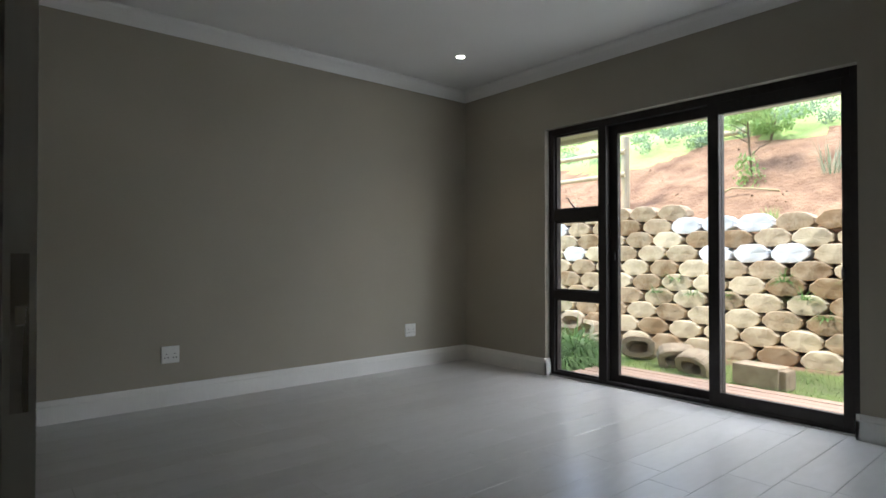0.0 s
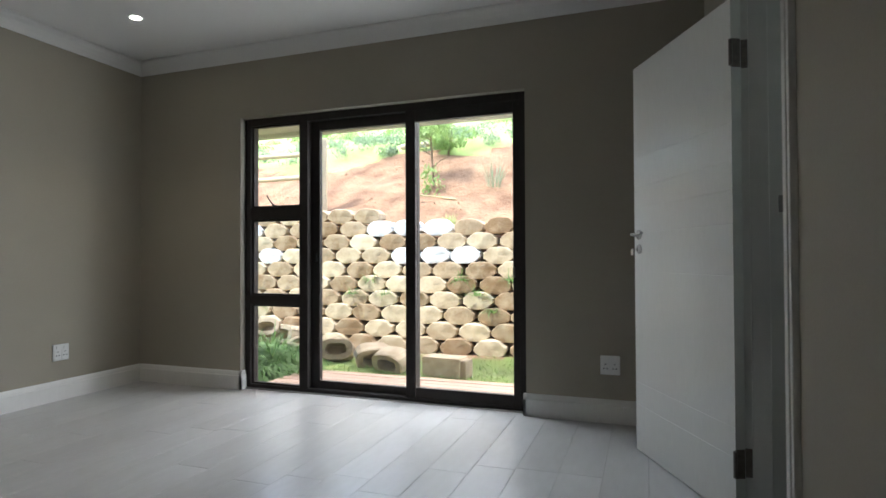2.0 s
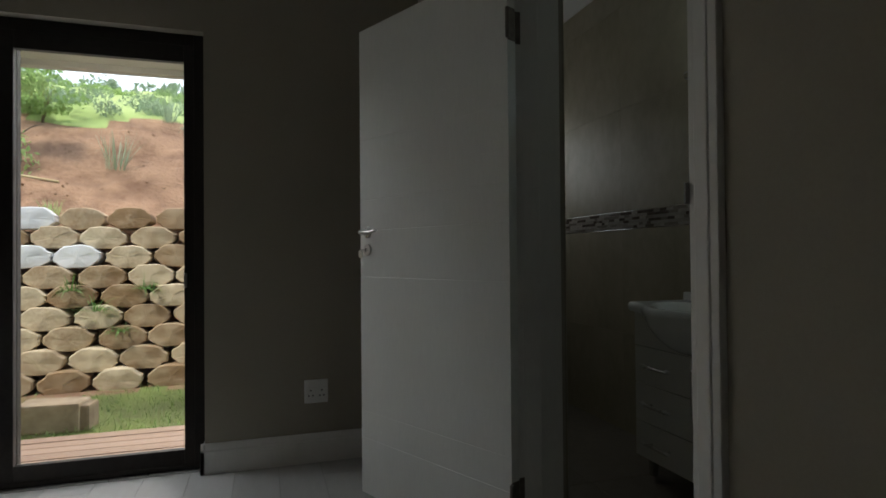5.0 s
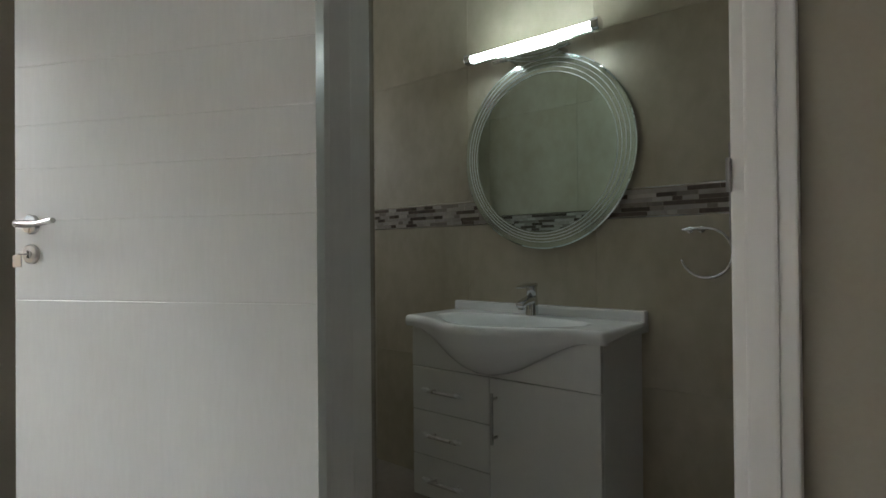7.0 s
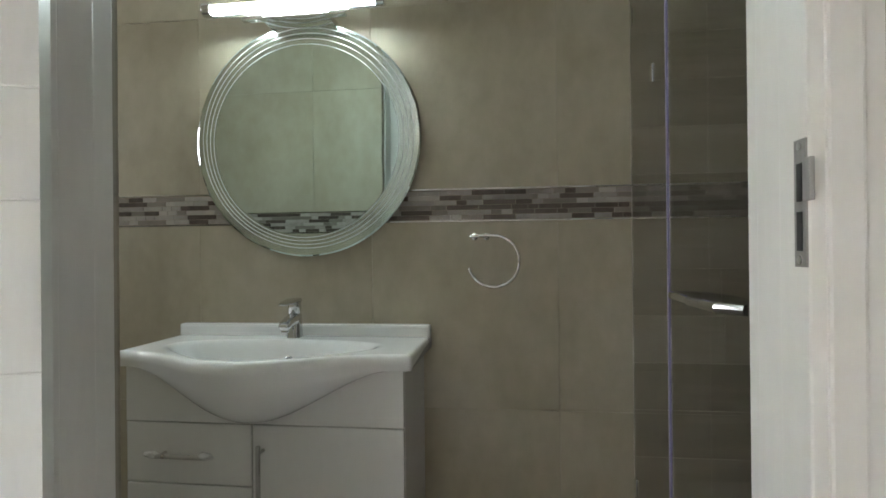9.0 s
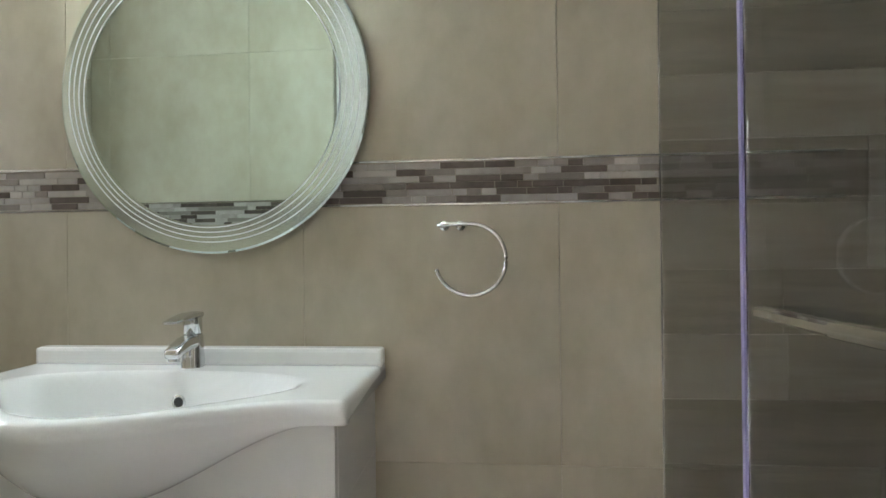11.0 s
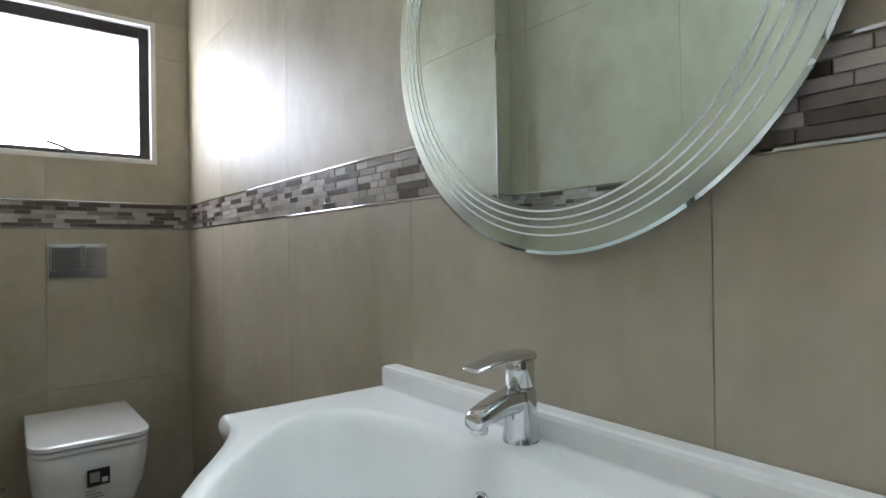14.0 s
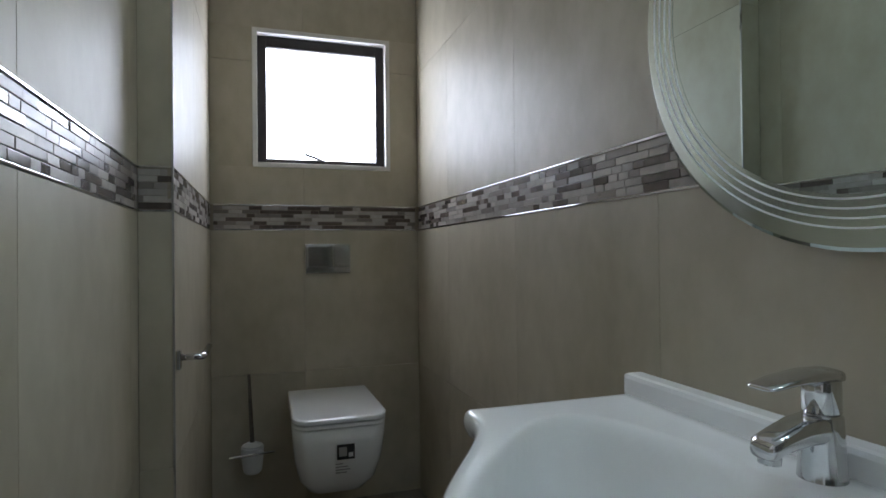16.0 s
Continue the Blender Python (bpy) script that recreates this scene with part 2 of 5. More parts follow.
def lathe(profile, seg=32, bm=None, at=(0, 0, 0), axis="z"):
    """Revolves (radius, height) pairs about an upright axis."""
    own = bmesh.new()
    rings = []
    for r, h in profile:
        rings.append([own.verts.new((r * math.cos(2 * math.pi * k / seg), r * math.sin(2 * math.pi * k / seg), h)) for k in range(seg)])
    for i in range(len(rings) - 1):
        for k in range(seg):
            own.faces.new((rings[i][k], rings[i][(k + 1) % seg], rings[i + 1][(k + 1) % seg], rings[i + 1][k]))
    own.faces.new(rings[0][::-1])
    own.faces.new(rings[-1])
    bmesh.ops.recalc_face_normals(own, faces=own.faces[:])
    turn = {"z": Matrix(), "x": pose(0, 0, 0, 0, 90, 0), "-x": pose(0, 0, 0, 0, -90, 0), "y": pose(0, 0, 0, -90, 0, 0), "-y": pose(0, 0, 0, 90, 0, 0)}[axis]
    own.transform(Matrix.Translation(at) @ turn)
    return merge(bm, own)


def thing(name, at=(0, 0, 0), label="", category="", group="", kind=""):
    e = new(name)
    e.empty_display_size = 0.1
    e.location = at
    return tagged(e, label, category, group, kind)


def structure(name, bm, mat, label="", category=""):
    return tagged(part(name, bm, mat), label, category, kind="structure")



# ---- bedroom shell ----
b = box(XW - 0.22, XW, -1.10, YB + 0.22, 0, ZC)
structure("wall_west", b, M_WALL, "greige painted plaster bedroom wall", "wall")
b = box(XW, WX0, YB, YB + 0.22, 0, ZC)
box(WX1, XL - 0.012, YB, YB + 0.22, 0, ZC, bm=b)
box(WX0, WX1, YB, YB + 0.22, WZ, ZC, bm=b)
wall_north = structure("wall_north", b, M_WALL, "greige painted wall round the sliding door", "wall")
b = box(XR, XL - 0.012, JF + 0.07, YB, 0, ZC)
box(XR, XL - 0.012, -0.95, 1.40, 0, ZC, bm=b)
box(XR, XL - 0.012, 1.40, JN - 0.07, 0, ZC, bm=b)
box(XR, XL - 0.012, JN - 0.07, JF + 0.07, 2.115, ZC, bm=b)
structure("wall_east", b, M_WALL, "greige painted wall with the bathroom doorway", "wall")
b = box(XL - 0.012, XV + 0.16, 0.75, 0.84, 0, ZC)
structure("wall_shower_back", b, M_WALL, "plain painted wall enclosing the shower", "wall")
b = box(XW, XL - 0.012, -1.10, -0.95, 0, ZC)
box(-1.800, -1.700, -0.95, -0.006, 0, ZC, bm=b)
structure("wall_south", b, M_WALL, "greige painted wall behind the entrance", "wall")
b = box(XW - 0.22, XL - 0.012, -1.10, YB + 0.22, ZC, ZC + 0.15)
structure("ceiling", b, M_CEIL, "white painted plasterboard ceiling", "ceiling")
b = box(XW - 0.22, XR + 0.01, -1.10, YB + 0.20, -0.12, -0.003)
floor = structure("floor", b, M_GROUT, "grey wood-look porcelain plank floor", "floor")

CORNICE = [(0, 0), (0.012, 0), (0.018, 0.012), (0.030, 0.034), (0.052, 0.060), (0.078, 0.076), (0.085, 0.086), (0.085, 0.098), (0, 0.098)]
SKIRT = [(0, 0), (0.018, 0), (0.018, 0.105), (0.013, 0.112), (0.013, 0.120), (0.009, 0.134), (0.004, 0.143), (0, 0.143)]


def moulding(name, profile, wall, sign, z, a, c, axis, mat, label, category):
    """A cornice or skirting on a wall plane; sign points into the room."""
    bm = prism([(wall + sign * o, z + u) for o, u in profile], a, c, axis)
    return structure(name, bm, mat, label, category)


LABEL_C = "white coved plaster cornice"
moulding("cornice_north", CORNICE, YB, -1, ZC - 0.098, XW, XR, "x", M_CEIL, LABEL_C, "cornice")
moulding("cornice_west", CORNICE, XW, 1, ZC - 0.098, -0.95, YB - 0.002, "y", M_CEIL, LABEL_C, "cornice")
moulding("cornice_east", CORNICE, XR, -1, ZC - 0.098, -0.95, YB - 0.002, "y", M_CEIL, LABEL_C, "cornice")
LABEL_S = "white painted stepped skirting board"
moulding("baseboard_west", SKIRT, XW, 1, 0, -0.95, YB, "y", M_WHITE, LABEL_S, "skirting board")
moulding("baseboard_north", SKIRT, YB, -1, 0, XW + 0.018, WX0 + 0.018, "x", M_WHITE, LABEL_S, "skirting board")
moulding("baseboard_reveal", SKIRT, WX0, 1, 0, YB - 0.018, YB + 0.056, "y", M_WHITE, LABEL_S, "skirting board")
moulding("baseboard_north_end", SKIRT, YB, -1, 0, WX1 - 0.018, XR, "x", M_WHITE, LABEL_S, "skirting board")
moulding("baseboard_reveal_end", SKIRT, WX1, -1, 0, YB - 0.018, YB + 0.056, "y", M_WHITE, LABEL_S, "skirting board")
moulding("baseboard_east_near", SKIRT, XR, -1, 0, -0.95, JN - 0.135, "y", M_WHITE, LABEL_S, "skirting board")
moulding("baseboard_east", SKIRT, XR, -1, 0, JF + 0.135, YB - 0.018, "y", M_WHITE, LABEL_S, "skirting board")

# ---- sliding door ----
slider = tagged(new("window_1"), "dark bronze aluminium sliding door with fixed sidelight", "sliding door", kind="structure")
FY = YB + 0.058
fr = box(WX0, WX0 + 0.05, FY, FY + 0.10, 0, WZ, 0.003)
box(WX1 - 0.05, WX1, FY, FY + 0.10, 0, WZ, 0.003, fr)
box(WX0 + 0.05, WX1 - 0.05, FY, FY + 0.10, WZ - 0.055, WZ, 0.003, fr)
box(WX0 + 0.05, WX1 - 0.05, FY, FY + 0.10, 0, 0.035, 0.003, fr)
part("window_frame", fr, M_BRONZE, slider, "dark bronze aluminium outer frame")
m = box(WM0, WM1, FY - 0.004, FY + 0.10, 0.035, WZ - 0.055, 0.003)
part("mullion", m, M_BRONZE, slider)
part("transom", box(WX0 + 0.05, WM0, FY + 0.004, FY + 0.075, 1.318, 1.413, 0.004), M_BRONZE, slider)
part("transom", box(WX0 + 0.05, WM0, FY + 0.004, FY + 0.075, 0.655, 0.728, 0.004), M_BRONZE, slider)


def sash(name, x0, x1, y, z0, z1, w0, w1, wt, wb):
    bm = box(x0, x0 + w0, y, y + 0.042, z0, z1, 0.004)
    box(x1 - w1, x1, y, y + 0.042, z0, z1, 0.004, bm)
    box(x0 + w0, x1 - w1, y + 0.001, y + 0.041, z1 - wt, z1, 0.003, bm)
    box(x0 + w0, x1 - w1, y + 0.001, y + 0.041, z0, z0 + wb, 0.003, bm)
    s = part(name, bm, M_BRONZE, slider)
    g = part("pane", box(x0 + w0 - 0.006, x1 - w1 + 0.006, y + 0.018, y + 0.024, z0 + wb - 0.006, z1 - wt + 0.006), M_GLASS, s, "clear glass pane")
    g.visible_shadow = False
    return s


s2 = sash("fixed_sash", WM1, -1.600, FY + 0.050, 0.030, WZ - 0.05, 0.072, 0.075, 0.075, 0.060)
s3 = sash("sliding_sash", -1.675, WX1 - 0.040, FY + 0.003, 0.030, WZ - 0.05, 0.075, 0.055, 0.085, 0.075)
lock = box(-0.902, -0.888, FY - 0.012, FY + 0.004, 0.885, 0.955, 0.003)
part("lock_plate", lock, M_STEEL, s3, "small steel lock catch")
pull = box(WM1 + 0.038, WM1 + 0.052, FY + 0.036, FY + 0.050, 0.99, 1.05, 0.003)
part("pull_handle", pull, M_BLACK, s2)
for z0, z1 in ((1.413, WZ - 0.055), (0.728, 1.318), (0.035, 0.655)):
    bm = box(WX0 + 0.05, WX0 + 0.068, FY + 0.02, FY + 0.06, z0, z1, 0.002)
    box(WM0 - 0.018, WM0, FY + 0.02, FY + 0.06, z0, z1, 0.002, bm)
    box(WX0 + 0.068, WM0 - 0.018, FY + 0.02, FY + 0.06, z0, z0 + 0.014, 0.002, bm)
    box(WX0 + 0.068, WM0 - 0.018, FY + 0.02, FY + 0.06, z1 - 0.014, z1, 0.002, bm)
    bead = part("glazing_bead", bm, M_BRONZE, slider)
    g = part("pane", box(WX0 + 0.062, WM0 - 0.012, FY + 0.036, FY + 0.042, z0 + 0.008, z1 - 0.008), M_GLASS, bead, "clear glass pane")
    g.visible_shadow = False
stay = tube([(-2.770, FY - 0.005, 1.420), (-2.785, FY - 0.022, 1.442), (-2.810, FY - 0.028, 1.475), (-2.825, FY - 0.026, 1.505)], lambda k: 0.010 - 0.004 * k, 8, flat=0.6)
box(-2.795, -2.745, FY - 0.010, FY + 0.008, 1.410, 1.426, 0.002, stay)
part("casement_stay", stay, M_BLACK, slider, "black curved casement stay")
part("track_sill", box(WX0 + 0.02, WX1 - 0.02, FY - 0.02, FY, 0.0, 0.010, 0.002), M_STEEL, slider, "thin aluminium floor track")

# ---- bathroom door and frame ----
frame_d = tagged(new("door_frame"), "white painted timber door frame with rebate", "door frame", kind="structure")


def jamb(y, s):
    """A jamb with a moulded face and rebate, and the wider plastered reveal behind it; s points out of the opening."""
    def yb(a, c):
        return (y + s * a, y + s * c) if s > 0 else (y + s * c, y + s * a)
    bm = box(FX, FX + 0.062, *yb(0.0, 0.072), 0, 2.100, 0.003)
    box(FX + 0.062, FX + 0.128, *yb(0.003, 0.072), 0, 2.100, 0.003, bm)
    box(FX - 0.004, FX + 0.004, *yb(0.016, 0.052), 0, 2.100, 0.004, bm)
    j = part("jamb", bm, M_WHITE, frame_d)
    part("reveal", box(FX + 0.128, 0.487, *yb(0.062 if s > 0 else 0.036, 0.110), 0, 2.100, 0.003), M_WHITE, frame_d, "white painted reveal behind the frame")
    return j


jf = jamb(JF, 1)
jn = jamb(JN, -1)
hd = box(FX, FX + 0.128, JN, JF, 2.035, 2.100, 0.003)
box(FX + 0.128, 0.487, JN - 0.036, JF + 0.062, 2.060, 2.112, 0.003, hd)
part("head", hd, M_WHITE, frame_d)
part("strike_plate", box(FX + 0.001, FX + 0.024, JN - 0.001, JN + 0.0018, 1.057, 1.184, 0.0006), M_STRIKE, jn, "brushed steel strike plate")
part("lip", box(FX - 0.010, FX + 0.004, JN - 0.002, JN + 0.0030, 1.122, 1.164, 0.001), M_STRIKE, jn, "curved steel strike lip")
for z0, z1 in ((1.073, 1.112), (1.122, 1.160)):
    part("latch_hole", box(FX + 0.007, FX + 0.018, JN + 0.0010, JN + 0.0024, z0, z1), M_BLACK, jn)
for z in (1.064, 1.177):
    part("screw", rod((FX + 0.0125, JN + 0.001, z), (FX + 0.0125, JN + 0.0030, z), 0.004, 10), M_STEEL, jn)

HX, HY, TX, TY = 0.242, 2.596, -0.129, 3.350
LEN = math.hypot(TX - HX, TY - HY)
door = thing("door_1", (HX, HY, 0), "white painted horizontally grooved door standing open", "door", kind="structure")
door.rotation_euler[2] = math.atan2(TY - HY, TX - HX)


def grooved_leaf(width, z0, z1, thick, cuts, deep=0.0012, wide=0.004):
    """A leaf along local x; its shown face at y = 0 turns to +y, with V cuts across both faces."""
    prof = [(0.0, z0)]
    for c in cuts:
        prof += [(0.0, c - wide / 2), (-deep, c), (0.0, c + wide / 2)]
    prof += [(0.0, z1), (-thick, z1), (-thick, z0)]
    return prism(prof, 0.0, width, "x")


leaf = part("leaf", grooved_leaf(LEN, 0.006, 2.012, 0.040, (0.245, 0.36, 0.94, 1.14, 1.27, 1.38, 1.53)), M_DOOR, door)
for z in (0.222, 1.800):
    bm = rod((-0.004, 0.004, z - 0.05), (-0.004, 0.004, z + 0.05), 0.0075, 12, bevel=0.001)
    box(-0.0025, 0.0005, -0.037, 0.0, z - 0.055, z + 0.055, 0.0005, bm)
    part("hinge", bm, M_HINGE, door, "dark steel butt hinge")
    part("hinge_leaf", box(FX + 0.006, FX + 0.058, JF - 0.003, JF + 0.001, z - 0.055, z + 0.055, 0.0005), M_HINGE, jf, "dark steel hinge plate")


def lever(parent, x, side):
    """Lever handle with a round rose and a key rose, on local side +1 (shown face) or -1."""
    y = 0.0 if side > 0 else -0.040
    z = 1.130
    bm = lathe([(0.025, 0), (0.025, 0.006), (0.022, 0.009), (0.010, 0.010), (0.009, 0.045)], 24, at=(x, y, z), axis="y" if side > 0 else "-y")
    tube([(x, y + side * 0.042, z), (x - 0.02, y + side * 0.048, z), (x - 0.07, y + side * 0.048, z - 0.002), (x - 0.115, y + side * 0.044, z + 0.006)], 0.0085, 10, bm=bm, flat=0.8)
    part("lever_handle", bm, M_STEEL, parent, "satin steel lever handle")
    bm = lathe([(0.025, 0), (0.025, 0.006), (0.021, 0.009), (0.009, 0.0095), (0.009, 0.012)], 24, at=(x, y, z - 0.075), axis="y" if side > 0 else "-y")
    rose = part("key_rose", bm, M_STEEL, parent, "round satin steel key rose")
    part("keyhole", box(x - 0.003, x + 0.003, y + (0.010 if side > 0 else -0.013), y + (0.013 if side > 0 else -0.010), z - 0.085, z - 0.066), M_BLACK, rose)


lever(door, LEN - 0.055, 1)
lever(door, LEN - 0.055, -1)
part("lock_edge_plate", box(LEN - 0.0005, LEN + 0.0015, -0.031, -0.009, 0.98, 1.21, 0.0005), M_STEEL, door)
key = rod((LEN - 0.055, 0.012, 1.055), (LEN - 0.055, 0.040, 1.055), 0.0025, 8)
box(LEN - 0.068, LEN - 0.042, 0.038, 0.041, 1.023, 1.053, 0.001, key)
part("key", key, M_STEEL, door)

# entrance door, swung wide open so that its lock edge faces the start of the walk
door2 = thing("door_2", (-1.690, 0.056, 0), "white painted entrance door standing wide open, with lever handle", "door", kind="structure")
door2.rotation_euler[2] = math.atan2(0.014, 0.80)
part("leaf", grooved_leaf(0.80, 0.008, 2.024, 0.040, (0.245, 0.36, 0.94, 1.14, 1.27, 1.38, 1.53)), M_DOOR, door2)
bm = box(-1.800, -1.697, -0.004, 0.052, 0, 2.1, 0.004)
part("jamb", bm, M_WHITE, tagged(new("entrance_frame"), "white painted entrance door post", "door frame", kind="structure"))
for z in (0.235, 1.83):
    part("hinge", rod((0.0, -0.046, z - 0.05), (0.0, -0.046, z + 0.05), 0.006, 12, bevel=0.001), M_STEEL, door2)


def lever2(side):
    y = 0.0 if side > 0 else -0.040
    facing = "y" if side > 0 else "-y"
    bm = lathe([(0.025, 0), (0.025, 0.006), (0.022, 0.009), (0.010, 0.010), (0.009, 0.018)], 24, at=(0.745, y, 0.945), axis=facing)
    tube([(0.745, y + side * 0.015, 0.945), (0.745, y + side * 0.040, 0.945), (0.72, y + side * 0.044, 0.945), (0.64, y + side * 0.044, 0.944)], 0.0085, 10, bm=bm, flat=0.8)
    part("lever_handle", bm, M_STEEL, door2, "satin steel lever handle")
    bm = lathe([(0.025, 0), (0.025, 0.006), (0.021, 0.009), (0.009, 0.0095), (0.009, 0.012)], 24, at=(0.745, y, 0.875), axis=facing)
    part("key_rose", bm, M_STEEL, door2)


lever2(-1)
part("lock_edge_plate", box(0.7995, 0.8015, -0.031, -0.009, 0.80, 1.03, 0.0005), M_STEEL, door2, "brushed steel lock edge plate")
part("latch", box(0.801, 0.811, -0.027, -0.013, 0.925, 0.955, 0.003), M_CHROME, door2)

# ---- sockets and downlight ----


def socket(at, turn, label):
    """Square double wall socket, face along local -y."""
    s = thing("wall_socket", at, label, "socket", "wall sockets")
    s.rotation_euler[2] = radians(turn)
    part("plate", box(-0.058, 0.058, -0.011, 0.0, -0.058, 0.058, 0.004), M_PLASTIC, s)
    for x in (-0.027, 0.027):
        part("outlet_face", box(x - 0.024, x + 0.024, -0.0135, -0.0105, -0.048, 0.020, 0.0012), M_PLASTIC, s)
        for dx, dz in ((0, 0.006), (-0.010, -0.020), (0.010, -0.020)):
            part("pin_hole", rod((x + dx, -0.0142, dz), (x + dx, -0.0132, dz), 0.0042, 10), M_BLACK, s)
        part("rocker_switch", box(x - 0.010, x + 0.010, -0.0165, -0.0105, 0.026, 0.046, 0.0015), M_PLASTIC, s)
    return s


socket((-0.286, YB, 0.353), 0, "white plastic double socket on the greige wall beside the sliding door")
socket((XW, 3.110, 0.343), 90, "white plastic double socket near the room corner")
socket((XW, 1.060, 0.349), 90, "white plastic double socket low on the long greige wall")


def downlight(x, y):
    d = thing("downlight", (x, y, ZC), "small round lit ceiling downlight with white rim", "downlight", "ceiling downlights")
    part("rim", lathe([(0.046, 0.0), (0.046, -0.004), (0.043, -0.006), (0.032, -0.004), (0.032, 0.0)], 32), M_PLASTIC, d)
    part("lens", lathe([(0.031, -0.0012), (0.031, -0.0028), (0.020, -0.0030)], 32), M_LED, d, "warm white glowing lens")
    lamp = new("downlight_glow", bpy.data.lights.new("downlight_glow", "SPOT"))
    lamp.data.energy, lamp.data.color, lamp.data.spot_size, lamp.data.spot_blend, lamp.data.shadow_soft_size = 3, (1, 0.86, 0.68), radians(90), 0.7, 0.03
    lamp.parent = d
    lamp.location = (0, 0, -0.012)
    return d


downlight(-3.31, 3.06)

# ---- bathroom shell ----
b = box(XV + 0.012, XV + 0.16, 0.75, YW + 0.2, 0, ZC)
wall_vanity = structure("wall_vanity", b, M_TILE_GROUT, "beige stone-tiled wall behind the vanity", "wall")
BX0, BX1, BZ0, BZ1 = 0.769, 1.330, 1.447, 2.008
b = box(XL - 0.012, BX0, YW + 0.012, YW + 0.2, 0, ZC)
box(BX1, XV + 0.012, YW + 0.012, YW + 0.2, 0, ZC, bm=b)
box(BX0, BX1, YW + 0.012, YW + 0.2, 0, BZ0, bm=b)
box(BX0, BX1, YW + 0.012, YW + 0.2, BZ1, ZC, bm=b)
wall_window = structure("wall_window", b, M_TILE_GROUT, "beige stone-tiled wall round the small window", "wall")
PX, PY = 0.590, 3.735
b = box(XL - 0.012, PX - 0.012, PY + 0.012, YW + 0.2, 0, ZC)
box(XR, XL - 0.012, YB + 0.22, YW + 0.2, 0, ZC, bm=b)
wall_pier = structure("wall_pier", b, M_TILE_GROUT, "beige stone-tiled pier beside the toilet", "wall")
b = box(XL - 0.012, XL - 0.006, JF + 0.07, PY + 0.012, 0, ZC)
box(XL - 0.012, XL - 0.006, JN - 0.07, JF + 0.07, 2.115, ZC, bm=b)
wall_door = structure("wall_bath_door", b, M_TILE_GROUT, "beige stone-tiled wall beside the bathroom door", "wall")
b = box(XL - 0.012, XV + 0.012, 0.84, YW + 0.012, -0.12, -0.004)
bath_floor = structure("floor_bath", b, M_GROUT, "brown grey tiled bathroom floor", "floor")
b = box(XL - 0.012, XV + 0.012, 0.84, YW + 0.012, ZB, ZB + 0.10)
structure("ceiling_bath", b, M_CEIL, "white painted bathroom ceiling", "ceiling")
b = box(XL - 0.008, XL - 0.002, 0.84, 1.640, 0, ZB)
box(XL + 0.008, XV + 0.012, 0.84, 0.845, 0, ZB, bm=b)
shower_wall = structure("wall_shower", b, M_GROUT, "grey wood-look tiled shower wall", "wall")

# bathroom window
bw = tagged(new("window_2"), "small dark-framed top-hung window with frosted bright glass", "window", kind="structure")
wf = box(BX0 + 0.008, BX0 + 0.045, YW + 0.035, YW + 0.085, BZ0 + 0.008, BZ1 - 0.008, 0.003)
box(BX1 - 0.045, BX1 - 0.008, YW + 0.035, YW + 0.085, BZ0 + 0.008, BZ1 - 0.008, 0.003, wf)
box(BX0 + 0.045, BX1 - 0.045, YW + 0.035, YW + 0.085, BZ1 - 0.055, BZ1 - 0.008, 0.003, wf)
box(BX0 + 0.045, BX1 - 0.045, YW + 0.035, YW + 0.085, BZ0 + 0.008, BZ0 + 0.030, 0.003, wf)
part("window_frame", wf, M_BRONZE, bw, "dark bronze aluminium window frame")
part("pane", box(BX0 + 0.040, BX1 - 0.040, YW + 0.055, YW + 0.062, BZ0 + 0.025, BZ1 - 0.050), M_OPAL, bw, "frosted glass pane glowing in place of daylight")
rv = box(BX0 - 0.012, BX0 + 0.008, YW - 0.003, YW + 0.19, BZ0 - 0.012, BZ1 + 0.012, 0.002)
box(BX1 - 0.008, BX1 + 0.012, YW - 0.003, YW + 0.19, BZ0 - 0.012, BZ1 + 0.012, 0.002, rv)
box(BX0 + 0.008, BX1 - 0.008, YW - 0.003, YW + 0.19, BZ1 - 0.008, BZ1 + 0.012, 0.002, rv)
box(BX0 + 0.008, BX1 - 0.008, YW - 0.003, YW + 0.19, BZ0 - 0.012, BZ0 + 0.008, 0.002, rv)
part("reveal_trim", rv, M_WHITE, bw, "thin white tile edge trim")
SX = BX0 + 0.42 * (BX1 - BX0)
sy = tube([(SX + 0.045, YW + 0.034, BZ0 + 0.026), (SX + 0.010, YW + 0.014, BZ0 + 0.036), (SX - 0.035, YW + 0.010, BZ0 + 0.050)], 0.009, 8, flat=0.6)
part("casement_stay", sy, M_BLACK, bw, "black casement stay")

# ---- garden ----
GZ = -0.10


def hill(x, y):
    """Height of the ground: lawn, cut behind the block wall, soil bank, grass hill."""
    if y < 6.62:
        return GZ + 0.02 * noise.noise(Vector((x * 1.3, y * 1.3, 0)))
    wob = noise.noise(Vector((x * 0.5, y * 0.5, 3))) * 0.16 + noise.noise(Vector((x * 1.7, y * 1.7, 5))) * 0.09 + noise.noise(Vector((x * 4.5, y * 4.5, 8))) * 0.05
    top = 1.42
    if y < 7.2:
        return GZ + (top - GZ) * (y - 6.62) / 0.58
    if y < 9.3:
        return top + (y - 7.2) * 0.72 + wob * min(1, (y - 7.2) * 2)
    return top + 1.512 + (y - 9.3) * 0.265 - max(0, y - 34) * 0.25 + wob + 0.5 * noise.noise(Vector((x * 0.07, y * 0.07, 9)))


